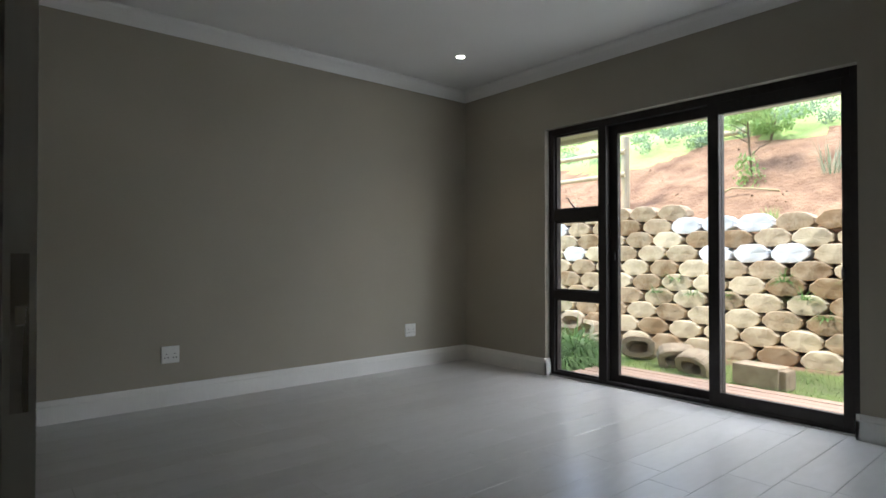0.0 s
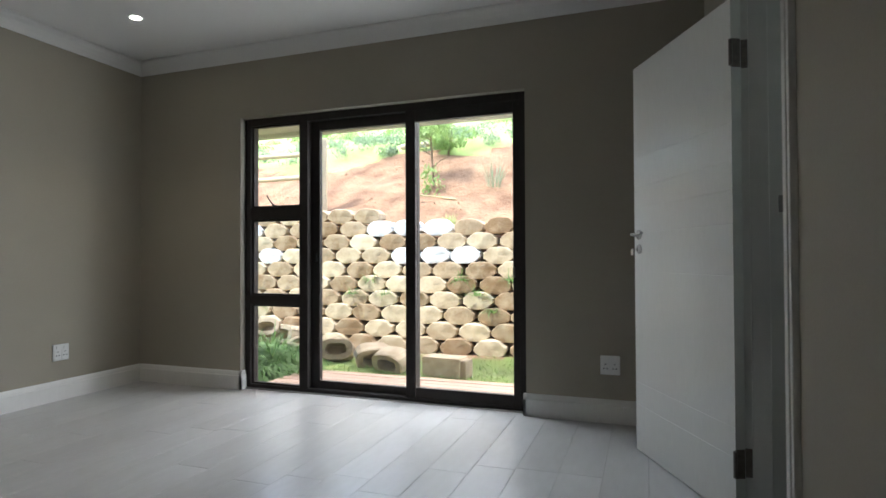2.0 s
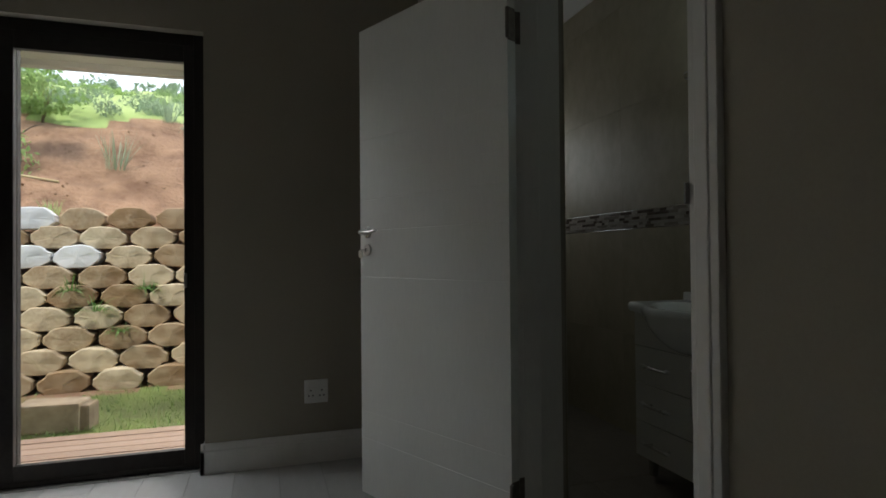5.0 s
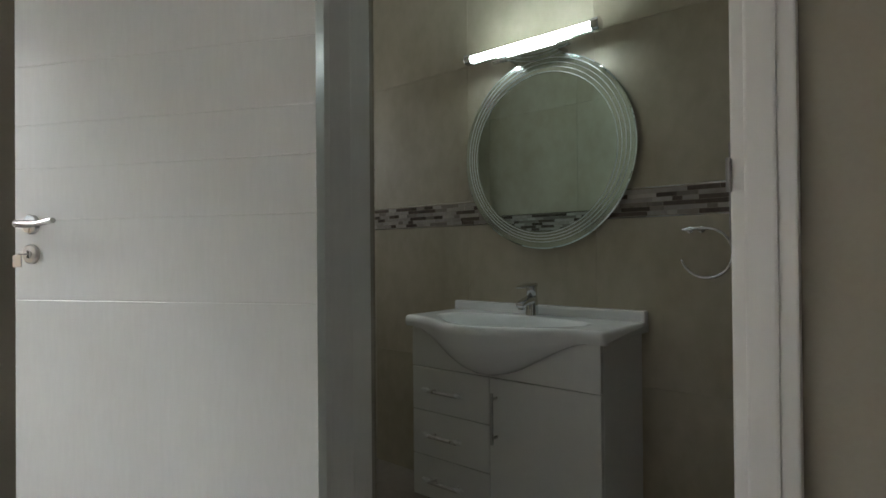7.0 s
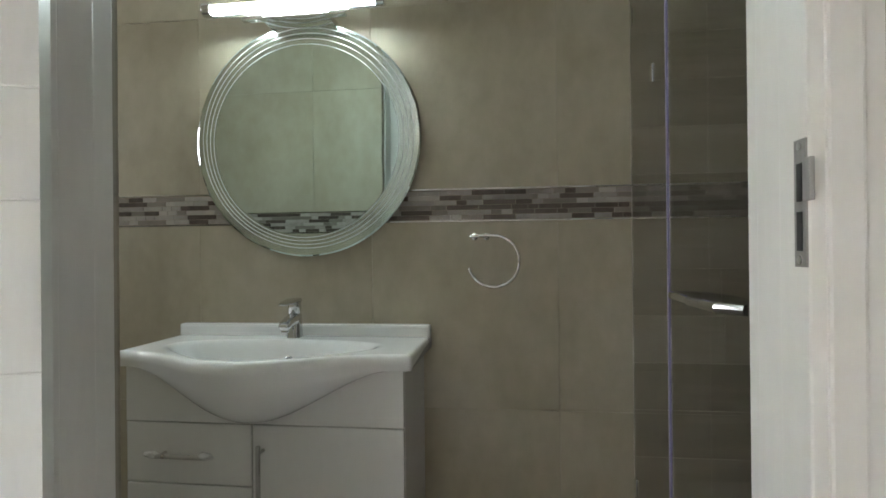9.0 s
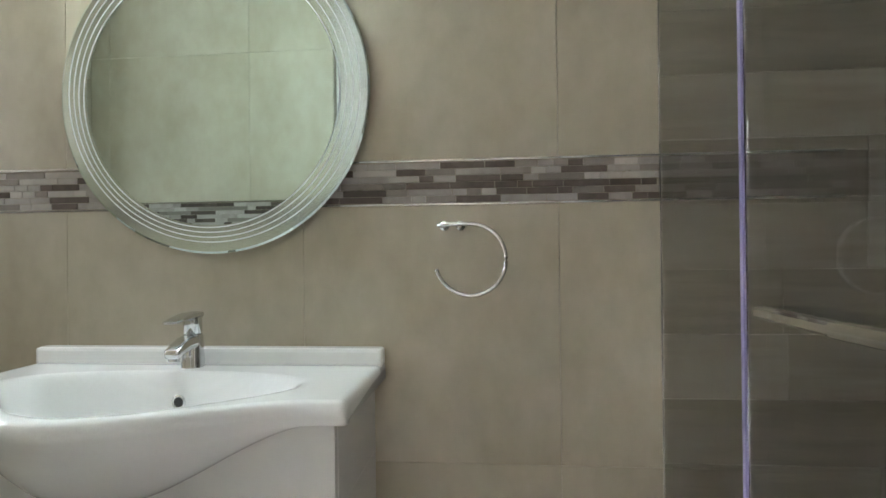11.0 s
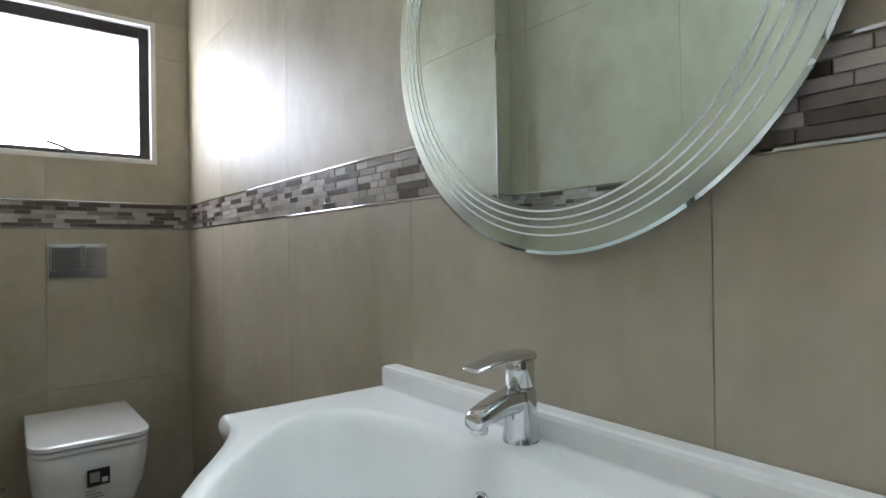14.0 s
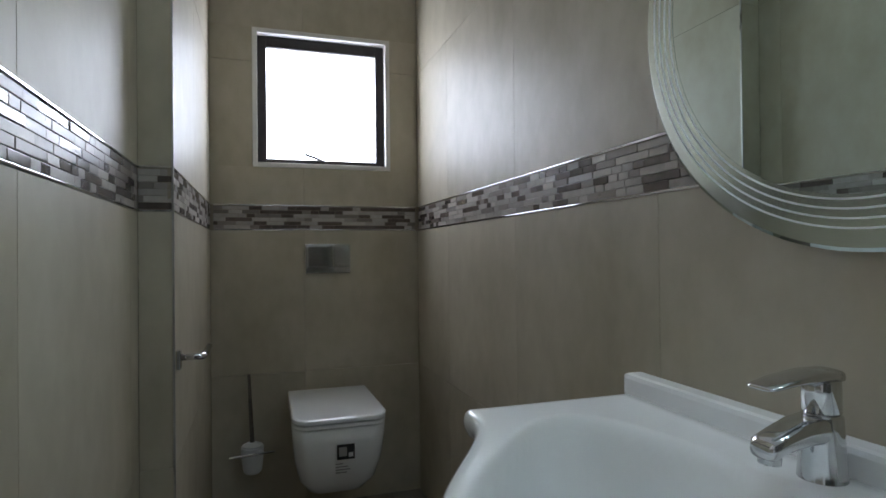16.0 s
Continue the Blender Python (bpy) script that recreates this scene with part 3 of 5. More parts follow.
xs = [-400, -150, -60, -30, -18] + [-13 + 0.22 * i for i in range(64)] + [1.2, 2.5, 6, 15, 30, 80, 400]
ys = [-400, -60, -10, 3.9] + [4.2 + 0.2 * i for i in range(13)] + [6.62, 6.7, 6.8, 6.9, 7.0, 7.1, 7.2] + [7.32 + 0.13 * i for i in range(17)] + [9.6 + 0.45 * i for i in range(30)] + [24, 27, 30, 34, 40, 60, 120, 400]
bm = bmesh.new()
grid = [[bm.verts.new((x, y, hill(x, y) if y < 61 else hill(x, 60) - 0.1 * (y - 60) * 0.1)) for x in xs] for y in ys]
for j in range(len(ys) - 1):
    for i in range(len(xs) - 1):
        f = bm.faces.new((grid[j][i], grid[j][i + 1], grid[j + 1][i + 1], grid[j + 1][i]))
        cx, cy = (xs[i] + xs[i + 1]) / 2, (ys[j] + ys[j + 1]) / 2
        edge = 9.0 + 0.45 * noise.noise(Vector((cx * 0.8, cy * 0.3, 1)))
        f.material_index = 1 if 6.1 + 0.35 * noise.noise(Vector((cx, cy, 2))) < cy < edge else (2 if cy >= edge else 0)
        f.smooth = True
ground = structure("ground", bm, [M_LAWN, M_SOIL, M_HILL], "lawn, red soil bank and grassy hill", "ground")

# eave over the deck
b = box(-6.5, XR, YB + 0.22, 5.15, 2.31, 2.36)
box(-6.5, XR, 5.10, 5.18, 2.27, 2.50, 0.004, b)
# Unseen slab above the soffit, added for shade.
box(-6.5, XR, YB + 0.22, 5.18, 2.50, 2.56, bm=b)
structure("eave", b, M_SOFFIT, "beige painted eave and fascia over the deck", "eave")

# deck
deck = tagged(new("deck"), "reddish timber deck boards outside the sliding door", "deck", kind="structure")
part("joist_frame", box(-3.06, 0.1, 4.03, 4.77, -0.12, -0.045), M_BARK, deck)
bd = mesh_of(box(-1.60, 1.60, 0, 0.098, -0.022, 0.0, 0.003), "deck_board", M_DECK)
for i in range(7):
    o = new("deck_board", bd)
    o.parent = deck
    o.location = (-1.49, 4.03 + 0.108 * i, -0.022 - 0.001 * (i % 3))

# retaining wall of rounded hollow blocks
retaining = tagged(new("retaining_wall"), "stepped retaining wall of weathered rounded concrete blocks", "retaining wall")


def block_mesh(seed, mat):
    """A rounded six-sided block, bulging front to -y, rough all over."""
    rnd = random.Random(seed)
    hw, hh = 0.188, 0.099
    corners = [(-hw, 0.30), (-hw * 0.56, 1.0), (hw * 0.56, 1.0), (hw, 0.30), (hw, -0.32), (hw * 0.56, -1.0), (-hw * 0.56, -1.0), (-hw, -0.32)]
    outline = []
    for (x0, z0), (x1, z1) in zip(corners, corners[1:] + corners[:1]):
        for k in range(3):
            x, z = x0 + (x1 - x0) * k / 3, (z0 + (z1 - z0) * k / 3) * hh
            bow = 0.010 * (1 if k else 0) * (1 if z > hh * 0.9 else 0)
            outline.append((x + rnd.uniform(-0.006, 0.006), z + bow + rnd.uniform(-0.0045, 0.0045)))
    bm = bmesh.new()
    rings = []
    for s, d in ((0.55, -0.058), (0.93, -0.052), (1.0, -0.040), (0.99, 0.02), (0.92, 0.20)):
        rings.append([bm.verts.new((x * s, d + rnd.uniform(-1, 1) * (0.0012 if s < 0.95 else 0.005) + 0.012 * (abs(x) / hw) ** 2 * (d < 0), z * s)) for x, z in outline])
    n = len(outline)
    for a, c in zip(rings, rings[1:]):
        for i in range(n):
            bm.faces.new((a[i], a[(i + 1) % n], c[(i + 1) % n], c[i]))
    mid = bm.verts.new((0, -0.060, 0))
    for i in range(n):
        bm.faces.new((mid, rings[0][(i + 1) % n], rings[0][i]))
    bm.faces.new(rings[-1])
    bmesh.ops.recalc_face_normals(bm, faces=bm.faces[:])
    return mesh_of(bm, "block", mat)


BLOCKS = [block_mesh(s, M_BLOCK) for s in range(7)]
PALE = [block_mesh(s + 20, M_BLOCK_WHITE) for s in range(3)]
rng = random.Random(5)
for row in range(10):
    z = GZ + 0.075 + row * 0.178
    y = 6.42 + row * 0.062
    for col in range(16):
        x = -6.6 + col * 0.405 + (0.2 if row % 2 else 0)
        if row == 9 and x > -3.35:
            continue
        pale = (row == 8 and (-3.75 < x < -2.25 or x < -5.1)) or (row == 6 and -3.05 < x < -2.1) or (row == 7 and x < -5.9) or (row == 6 and -5.1 < x < -4.7)
        o = new("block", rng.choice(PALE if pale else BLOCKS))
        o.parent = retaining
        o.location = (x + rng.uniform(-0.012, 0.012), y + rng.uniform(-0.012, 0.012), z + rng.uniform(-0.006, 0.006))
        o.rotation_euler = (radians(rng.uniform(-3, 3)), radians(rng.uniform(-3, 3)), radians(rng.uniform(-4, 4)))


def hollow_block(at, turn, lean, label):
    """A loose block lying with its hollow core showing."""
    hb = thing("loose_block", at, label, "concrete block", "loose blocks on the lawn")
    hb.rotation_euler = (radians(lean), 0, radians(turn))
    rnd = random.Random(int(at[0] * 100))
    n = 14
    bm = bmesh.new()
    rings = []
    for rx, rz, y in ((0.20, 0.125, 0.11), (0.215, 0.14, 0.09), (0.215, 0.14, -0.09), (0.205, 0.13, -0.11), (0.135, 0.075, -0.108), (0.125, 0.065, 0.05)):
        rings.append([bm.verts.new((rx * math.copysign(abs(math.cos(2 * math.pi * k / n)) ** 0.7, math.cos(2 * math.pi * k / n)) + rnd.uniform(-0.007, 0.007), y + rnd.uniform(-0.005, 0.005), 0.135 + rz * math.copysign(abs(math.sin(2 * math.pi * k / n)) ** 0.7, math.sin(2 * math.pi * k / n)))) for k in range(n)])
    for a, c in zip(rings, rings[1:]):
        for i in range(n):
            bm.faces.new((a[i], a[(i + 1) % n], c[(i + 1) % n], c[i]))
    bm.faces.new(rings[0])
    bm.faces.new(rings[-1])
    bmesh.ops.recalc_face_normals(bm, faces=bm.faces[:])
    bm.transform(Matrix.Scale(0.86, 4))
    part("shell", bm, M_BLOCK_OLD, hb)
    return hb


hollow_block((-3.25, 5.60, GZ), 20, -18, "weathered hollow concrete block lying tilted on the grass")
hollow_block((-2.74, 5.45, GZ), 35, 16, "broken hollow concrete block leaning on the grass")
hollow_block((-2.42, 5.30, GZ), -15, 22, "hollow concrete block propped on its neighbour")
hollow_block((-4.58, 6.15, GZ + 0.12), 10, -30, "hollow concrete block lying at the wall foot")
hollow_block((-3.98, 5.95, GZ), 5, -70, "hollow concrete block lying face up on the soil")
hollow_block((-4.30, 6.20, GZ + 0.05), -20, -12, "half-buried hollow concrete block beside the wall")
slab = thing("loose_block", (-1.84, 5.22, GZ), "rectangular tan concrete block standing alone on the lawn", "concrete block", "loose blocks on the lawn")
slab.rotation_euler[2] = radians(-6)
bm = box(-0.22, 0.17, -0.10, 0.10, 0, 0.19, 0.016)
for v in bm.verts:
    v.co += Vector((0.008, 0.010, 0.006)) * noise.noise(v.co * 9)
part("shell", bm, M_BLOCK_OLD, slab)
bm = box(0.13, 0.225, -0.085, 0.085, 0.004, 0.175, 0.02)
part("end_lug", bm, M_BLOCK_OLD, slab)

# fence of treated poles
fence = thing("pole_fence", (-4.56, 7.45, 1.6), "pale treated-pole fence on the soil bank", "fence")
part("post", rod((0, 0, -0.3), (0, 0, 1.18), 0.062, 14, bevel=0.008), M_TREATED, fence)
part("post", rod((-2.6, 0.1, -0.3), (-2.6, 0.1, 1.15), 0.060, 14, bevel=0.008), M_TREATED, fence)
part("rail", rod((-4.2, 0.02, 0.98), (0.03, -0.06, 0.96), 0.036, 12), M_TREATED, fence)
part("rail", rod((-4.2, 0.02, 0.60), (0.03, -0.06, 0.62), 0.036, 12), M_TREATED, fence)
log = thing("ground_log", (-3.62, 9.2, hill(-3.62, 9.2)), "pale pole lying along the top of the soil bank", "log")
part("pole", rod((-0.45, 0.0, 0.06), (0.34, -0.05, 0.08), 0.05, 12, bevel=0.01), M_TREATED, log)
stick = thing("stick", (-3.0, 7.75, hill(-3.0, 7.75)), "thin bleached stick lying on red soil", "stick")
part("branch", tube([(-0.35, 0.0, 0.03), (-0.15, 0.0, 0.10), (0.1, 0.02, 0.07), (0.4, 0.03, 0.02)], 0.014, 6), M_STRAW, stick)


def blade(bm, base, direction, length, width, droop, segs=4):
    """One arching strap leaf."""
    d = Vector(direction).normalized()
    side = d.cross(Vector((0, 0, 1)))
    side = side.normalized() if side.length > 1e-3 else Vector((1, 0, 0))
    prev = None
    p = Vector(base)
    for i in range(segs + 1):
        k = i / segs
        w = width * (1 - k) ** 0.7 * (0.5 + min(k * 3, 0.5))
        l, r = bm.verts.new(p - side * w), bm.verts.new(p + side * w)
        if prev:
            bm.faces.new((prev[0], prev[1], r, l))
        prev = (l, r)
        d = (d + Vector((0, 0, -droop / segs))).normalized()
        p = p + d * (length / segs)


def tuft(name, at, n, length, width, spread, mat, droop=1.2, radius=0.1, seed=1, up=1.0):
    rnd = random.Random(seed)
    bm = bmesh.new()
    for _ in range(n):
        a, r = rnd.uniform(0, 6.283), radius * math.sqrt(rnd.random())
        blade(bm, (r * math.cos(a), r * math.sin(a), 0), (spread * math.cos(a) * rnd.random(), spread * math.sin(a) * rnd.random(), up), length * rnd.uniform(0.55, 1.15), width * rnd.uniform(0.6, 1.2), droop * rnd.uniform(0.5, 1.4))
    o = part(name, bm, mat)
    o.location = at
    return o


def leaf_cloud(bm, centre, size, n, leaf, rnd, squash=0.8):
    for _ in range(n):
        v = Vector((rnd.gauss(0, 1), rnd.gauss(0, 1), rnd.gauss(0, 1))).normalized() * rnd.random() ** 0.4 * size
        v.z *= squash
        p = Vector(centre) + v
        q = Euler((rnd.uniform(0, 6.3), rnd.uniform(0, 6.3), rnd.uniform(0, 6.3))).to_matrix()
        s = leaf * rnd.uniform(0.6, 1.3)
        vs = [bm.verts.new(p + q @ Vector(c)) for c in ((-s, 0, 0), (0, -s * 0.45, s * 0.12), (s, 0, 0), (0, s * 0.45, s * 0.12))]
        bm.faces.new(vs)


# arching green clump beside the deck
bush = thing("strap_leaf_bush", (-3.60, 4.72, GZ), "dense dark green arching strap-leaf clump beside the deck", "bush")
brnd = random.Random(31)
for k in range(46):
    a, r = brnd.uniform(0, 6.283), math.sqrt(brnd.random())
    lift = 0.26 * (1 - r * r)
    o = tuft("leaf_clump", (0.50 * r * math.cos(a), 0.50 * r * math.sin(a), lift - 0.02), 75, 0.34, 0.011, 2.4, M_LEAF, 2.4, 0.10, seed=k)
    o.parent = bush
bm = bmesh.new()
bmesh.ops.create_icosphere(bm, subdivisions=3, radius=0.40)
for v in bm.verts:
    v.co = Vector((v.co.x, v.co.y, max(v.co.z, 0.0) * 0.75)) * (1 + 0.25 * noise.noise(v.co * 6))
part("inner_growth", bm, M_LEAF, bush)
# weeds growing out of the block wall
weed_spots = [(-5.35, 5, 0.9), (-5.2, 3, 1.0), (-4.95, 2, 0.8), (-3.35, 4, 0.7), (-3.55, 3, 0.6), (-3.1, 3, 0.5), (-2.15, 4, 0.7), (-1.95, 3, 0.9), (-1.55, 4, 0.6), (-2.75, 3, 0.45), (-5.6, 4, 0.9), (-1.75, 2, 0.5)]
for i, (x, row, size) in enumerate(weed_spots):
    z, y = GZ + 0.075 + row * 0.178, 6.42 + row * 0.062 - 0.085
    w = thing("wall_weed", (x, y, z + 0.06), "small green weed rooted between wall blocks", "weed", "weeds in the block wall")
    o = tuft("leaf_clump", (0, 0, 0), 46, 0.26 * size, 0.006, 1.5, M_LEAF, 1.7, 0.06, seed=40 + i)
    o.parent = w


def sapling(at, height, crown, n, leaf, mat, label, seed, ivy=False):
    rnd = random.Random(seed)
    t = thing("sapling", at, label, "tree", "saplings on the bank")
    lean = rnd.uniform(-0.12, 0.12)
    part("trunk", tube([(0, 0, -0.15), (lean * 0.3, 0, height * 0.35), (lean * 0.8, 0, height * 0.7), (lean, 0, height)], lambda k: 0.022 * (1 - 0.6 * k), 7), M_BARK, t)
    for _ in range(6):
        a, h = rnd.uniform(0, 6.28), height * rnd.uniform(0.5, 0.95)
        tip = (lean + math.cos(a) * crown * 0.75, math.sin(a) * crown * 0.75, h + crown * 0.45)
        part("limb", tube([(lean * h / height, 0, h), (lean + math.cos(a) * crown * 0.4, math.sin(a) * crown * 0.4, h + crown * 0.3), tip], lambda k: 0.008 * (1 - 0.7 * k), 5), M_BARK, t)
    bm = bmesh.new()
    for _ in range(9):
        a, r = rnd.uniform(0, 6.28), crown * rnd.uniform(0.2, 0.8)
        leaf_cloud(bm, (lean + r * math.cos(a), r * math.sin(a), height + rnd.uniform(-0.25, 0.5) * crown), crown * rnd.uniform(0.28, 0.5), n // 9, leaf, rnd)
    part("crown", bm, mat, t)
    if ivy:
        bm = bmesh.new()
        for k in range(12):
            leaf_cloud(bm, (rnd.uniform(-0.12, 0.16), -0.1, -0.1 + k * 0.055), 0.12, 22, 0.035, rnd)
        part("ivy", bm, M_LEAF_PALE, t, "yellow-green ivy on the trunk")
    return t


sapling((-3.04, 8.10, hill(-3.04, 8.1) - 0.27), 1.08, 0.36, 900, 0.032, M_LEAF_PALE, "small leafy tree with ivy on its trunk", 3, True)
sapling((-3.15, 9.0, hill(-3.15, 9.0)), 0.22, 0.42, 700, 0.035, M_LEAF_PALE, "low leafy shrub on the red soil bank", 6)
sapling((-4.2, 11.5, hill(-4.2, 11.5)), 0.35, 0.6, 900, 0.04, M_LEAF_PALE, "low shrub at the top of the bank", 8)
for i, (x, y, n, l, mat) in enumerate([(-2.12, 8.05, 60, 0.50, M_LEAF_BLUE), (-1.75, 9.2, 60, 0.55, M_LEAF_BLUE), (-3.2, 7.15, 60, 0.22, M_LEAF_PALE), (-2.5, 7.2, 50, 0.2, M_LEAF_PALE), (-4.4, 9.2, 60, 0.26, M_LEAF_PALE), (-4.0, 9.3, 60, 0.24, M_LEAF_PALE)]):
    p = thing("grass_tuft", (x, y, hill(x, y)), "upright tuft of long green grass on the bank", "grass tuft", "grass tufts on the bank")
    o = tuft("blades", (0, 0, 0), n, l, 0.005, 0.6, mat, 0.5, 0.10, seed=70 + i)
    o.parent = p
# rows of low shrubs along the top of the soil, and far woods
rnd = random.Random(11)
bm = bmesh.new()
for _ in range(70):
    x, y = rnd.uniform(-9, 0.2), rnd.uniform(9.0, 10.6)
    leaf_cloud(bm, (x, y, hill(x, y) + 0.08), rnd.uniform(0.12, 0.30), 130, 0.030, rnd, 0.6)
tagged(part("hedge_growth", bm, M_LEAF_BLUE), "low grey-green growth along the top of the bank", "shrubs", kind="stuff")
bm = bmesh.new()
for _ in range(70):
    x, y = rnd.uniform(-14, 1), rnd.uniform(10.5, 20)
    leaf_cloud(bm, (x, y, hill(x, y) + 0.06), rnd.uniform(0.15, 0.45), 130, 0.042, rnd, 0.4)
tagged(part("hill_growth", bm, M_LEAF_PALE), "loose weeds and shrubs over the hill grass", "shrubs", kind="stuff")
bm = bmesh.new()
for _ in range(40):
    x, y = rnd.uniform(-11, 14), rnd.uniform(32, 36)
    leaf_cloud(bm, (x, y, hill(x, y) + 0.3), rnd.uniform(0.4, 1.0), 160, 0.16, rnd, 0.8)
tagged(part("far_woods", bm, M_LEAF_BLUE), "distant grey-green woods along the hill top", "woods", kind="stuff")
# lawn blades
bm = bmesh.new()
for _ in range(5200):
    x, y = rnd.uniform(-5.6, -0.9), 5.0 + 1.4 * rnd.random() ** 1.3
    if noise.noise(Vector((x * 1.1, y * 1.1, 4))) < -0.15 and y > 5.5:
        continue
    blade(bm, (x, y, hill(x, y) - 0.005), (rnd.uniform(-0.6, 0.6), rnd.uniform(-0.6, 0.6), 1), rnd.uniform(0.035, 0.085), 0.0035, 0.9, 2)
tagged(part("lawn_blades", bm, M_LEAF_PALE), "short uneven lawn grass", "grass", kind="stuff")
# scattered soil clods
bm = bmesh.new()
for _ in range(150):
    x, y = rnd.uniform(-6.2, -0.8), rnd.uniform(7.05, 9.0)
    s = rnd.uniform(0.006, 0.018)
    own = bmesh.new()
    bmesh.ops.create_icosphere(own, subdivisions=1, radius=s)
    for v in own.verts:
        v.co = Vector((x, y, hill(x, y) + s * 0.3)) + v.co * rnd.uniform(0.7, 1.2)
    merge(bm, own)
tagged(part("soil_clods", bm, M_SOIL), "loose red soil clods on the bank", "soil", kind="stuff")

# ---- vanity ----
VY0, VY1 = 2.200, 2.885
VX, VB = 0.868, 1.149         # the unit is drawn at an easy size and scaled to its place
UNIT = (1.2, 1.168, 1.233)
vanity = thing("vanity_cabinet", (XV, 2.765, 0), "white gloss vanity cabinet with three drawers and one door", "vanity")


def own_space(bm, at):
    bm.transform(Matrix.Translation(-Vector(at)))
    return bm


VAT = (1.149, 2.552, 0.215)
vanity.scale = UNIT
part("body", own_space(box(VX + 0.018, VB, VY0, VY1, 0.289, 0.700, 0.002), VAT), M_GLOSS_WHITE, vanity)


def fascia_mesh():
    """Panel under the basin, cut out to the curve of its belly."""
    bm = bmesh.new()
    cols = []
    for i in range(41):
        y = VY0 + (VY1 - VY0) * i / 40
        k = max(0.0, 1 - abs(y - 2.552) / 0.34)
        top = 0.835 - 0.118 * k * k * (3 - 2 * k)
        cols.append([bm.verts.new(c) for c in ((VX, y, 0.706), (VX, y, top), (VX + 0.015, y, top), (VX + 0.015, y, 0.706))])
    for a, c in zip(cols, cols[1:]):
        for j in range(4):
            bm.faces.new((a[j], a[(j + 1) % 4], c[(j + 1) % 4], c[j]))
    bm.faces.new(cols[0][::-1])
    bm.faces.new(cols[-1])
    bmesh.ops.recalc_face_normals(bm, faces=bm.faces[:])
    return bm


part("fascia", own_space(fascia_mesh(), VAT), M_GLOSS_WHITE, vanity)
for y0, y1 in ((VY0, VY0 + 0.016), (VY1 - 0.016, VY1)):
    part("side_panel", own_space(box(VX + 0.018, VB, y0, y1, 0.700, 0.842, 0.001), VAT), M_GLOSS_WHITE, vanity)
SPLIT = 2.564
for z0, z1 in ((0.566, 0.703), (0.424, 0.563), (0.291, 0.421)):
    d = part("drawer_front", own_space(box(VX, VX + 0.017, SPLIT + 0.0015, VY1, z0, z1, 0.0025), VAT), M_GLOSS_WHITE, vanity)
    zc = z1 - 0.068
    bm = rod((VX - 0.026, 2.672, zc), (VX - 0.026, 2.800, zc), 0.0055, 12, bevel=0.001)
    for y in (2.688, 2.784):
        rod((VX + 0.001, y, zc), (VX - 0.026, y, zc), 0.0045, 10, bm=bm)
    part("handle", own_space(bm, VAT), M_STEEL, d, "brushed steel bar handle")
    for y in (2.668, 2.803):
        bm = bmesh.new()
        rr = random.Random(int(y * 1000 + z0 * 77))
        bmesh.ops.create_icosphere(bm, subdivisions=2, radius=0.011)
        for v in bm.verts:
            v.co = Vector((v.co.x * 0.7, v.co.y * 1.7, v.co.z * 0.8)) * (1 + 0.5 * noise.noise(v.co * 120 + Vector((y * 9, z0 * 5, 0)))) + Vector((VX - 0.026, y, zc + 0.003))
        part("wrapping_scrap", own_space(bm, VAT), M_FILM, d, "torn clear wrapping left on the handle")
d = part("cabinet_door", own_space(box(VX, VX + 0.017, VY0, SPLIT - 0.0015, 0.291, 0.703, 0.0025), VAT), M_GLOSS_WHITE, vanity)
bm = rod((VX - 0.026, 2.537, 0.520), (VX - 0.026, 2.537, 0.665), 0.0055, 12, bevel=0.001)
for z in (0.537, 0.648):
    rod((VX + 0.001, 2.537, z), (VX - 0.026, 2.537, z), 0.0045, 10, bm=bm)
part("handle", own_space(bm, VAT), M_STEEL, d, "brushed steel bar handle")
for x in (VX + 0.05, VB - 0.06):
    for y in (VY0 + 0.04, VY1 - 0.04):
        part("leg", own_space(rod((x, y, 0.215), (x, y, 0.291), 0.016, 14, r2=0.020, bevel=0.002), VAT), M_CHROME, vanity, "short chrome leg")

# ---- basin: one glazed casting with a bowed front and sunken bowl ----
BY0, BY1 = 2.178, 2.905
BYC = 2.552


def bump_at(y, half, flat=0.0):
    k = max(0.0, 1 - abs(y - BYC) / half)
    return k * k * (3 - 2 * k)


def basin_front(y):
    return 0.846 - 0.135 * bump_at(y, 0.325)


def bowl_depth(x, y):
    """Depth of the bowl below the rim deck."""
    xf = basin_front(y) + 0.030
    xb = 1.045
    if not xf < x < xb:
        return 0.0
    u = (x - xf) / (xb - xf)
    w = 0.275
    v = abs(y - BYC) / w
    if v >= 1:
        return 0.0
    d = (abs(2 * u - 1) ** 2.5 + v ** 2.5) ** 0.4
    if d >= 1:
        return 0.0
    e = min((1 - d) / 0.40, 1.0)
    e = e * e * (3 - 2 * e)
    return 0.116 * e * (0.9 + 0.1 * (1 - v))


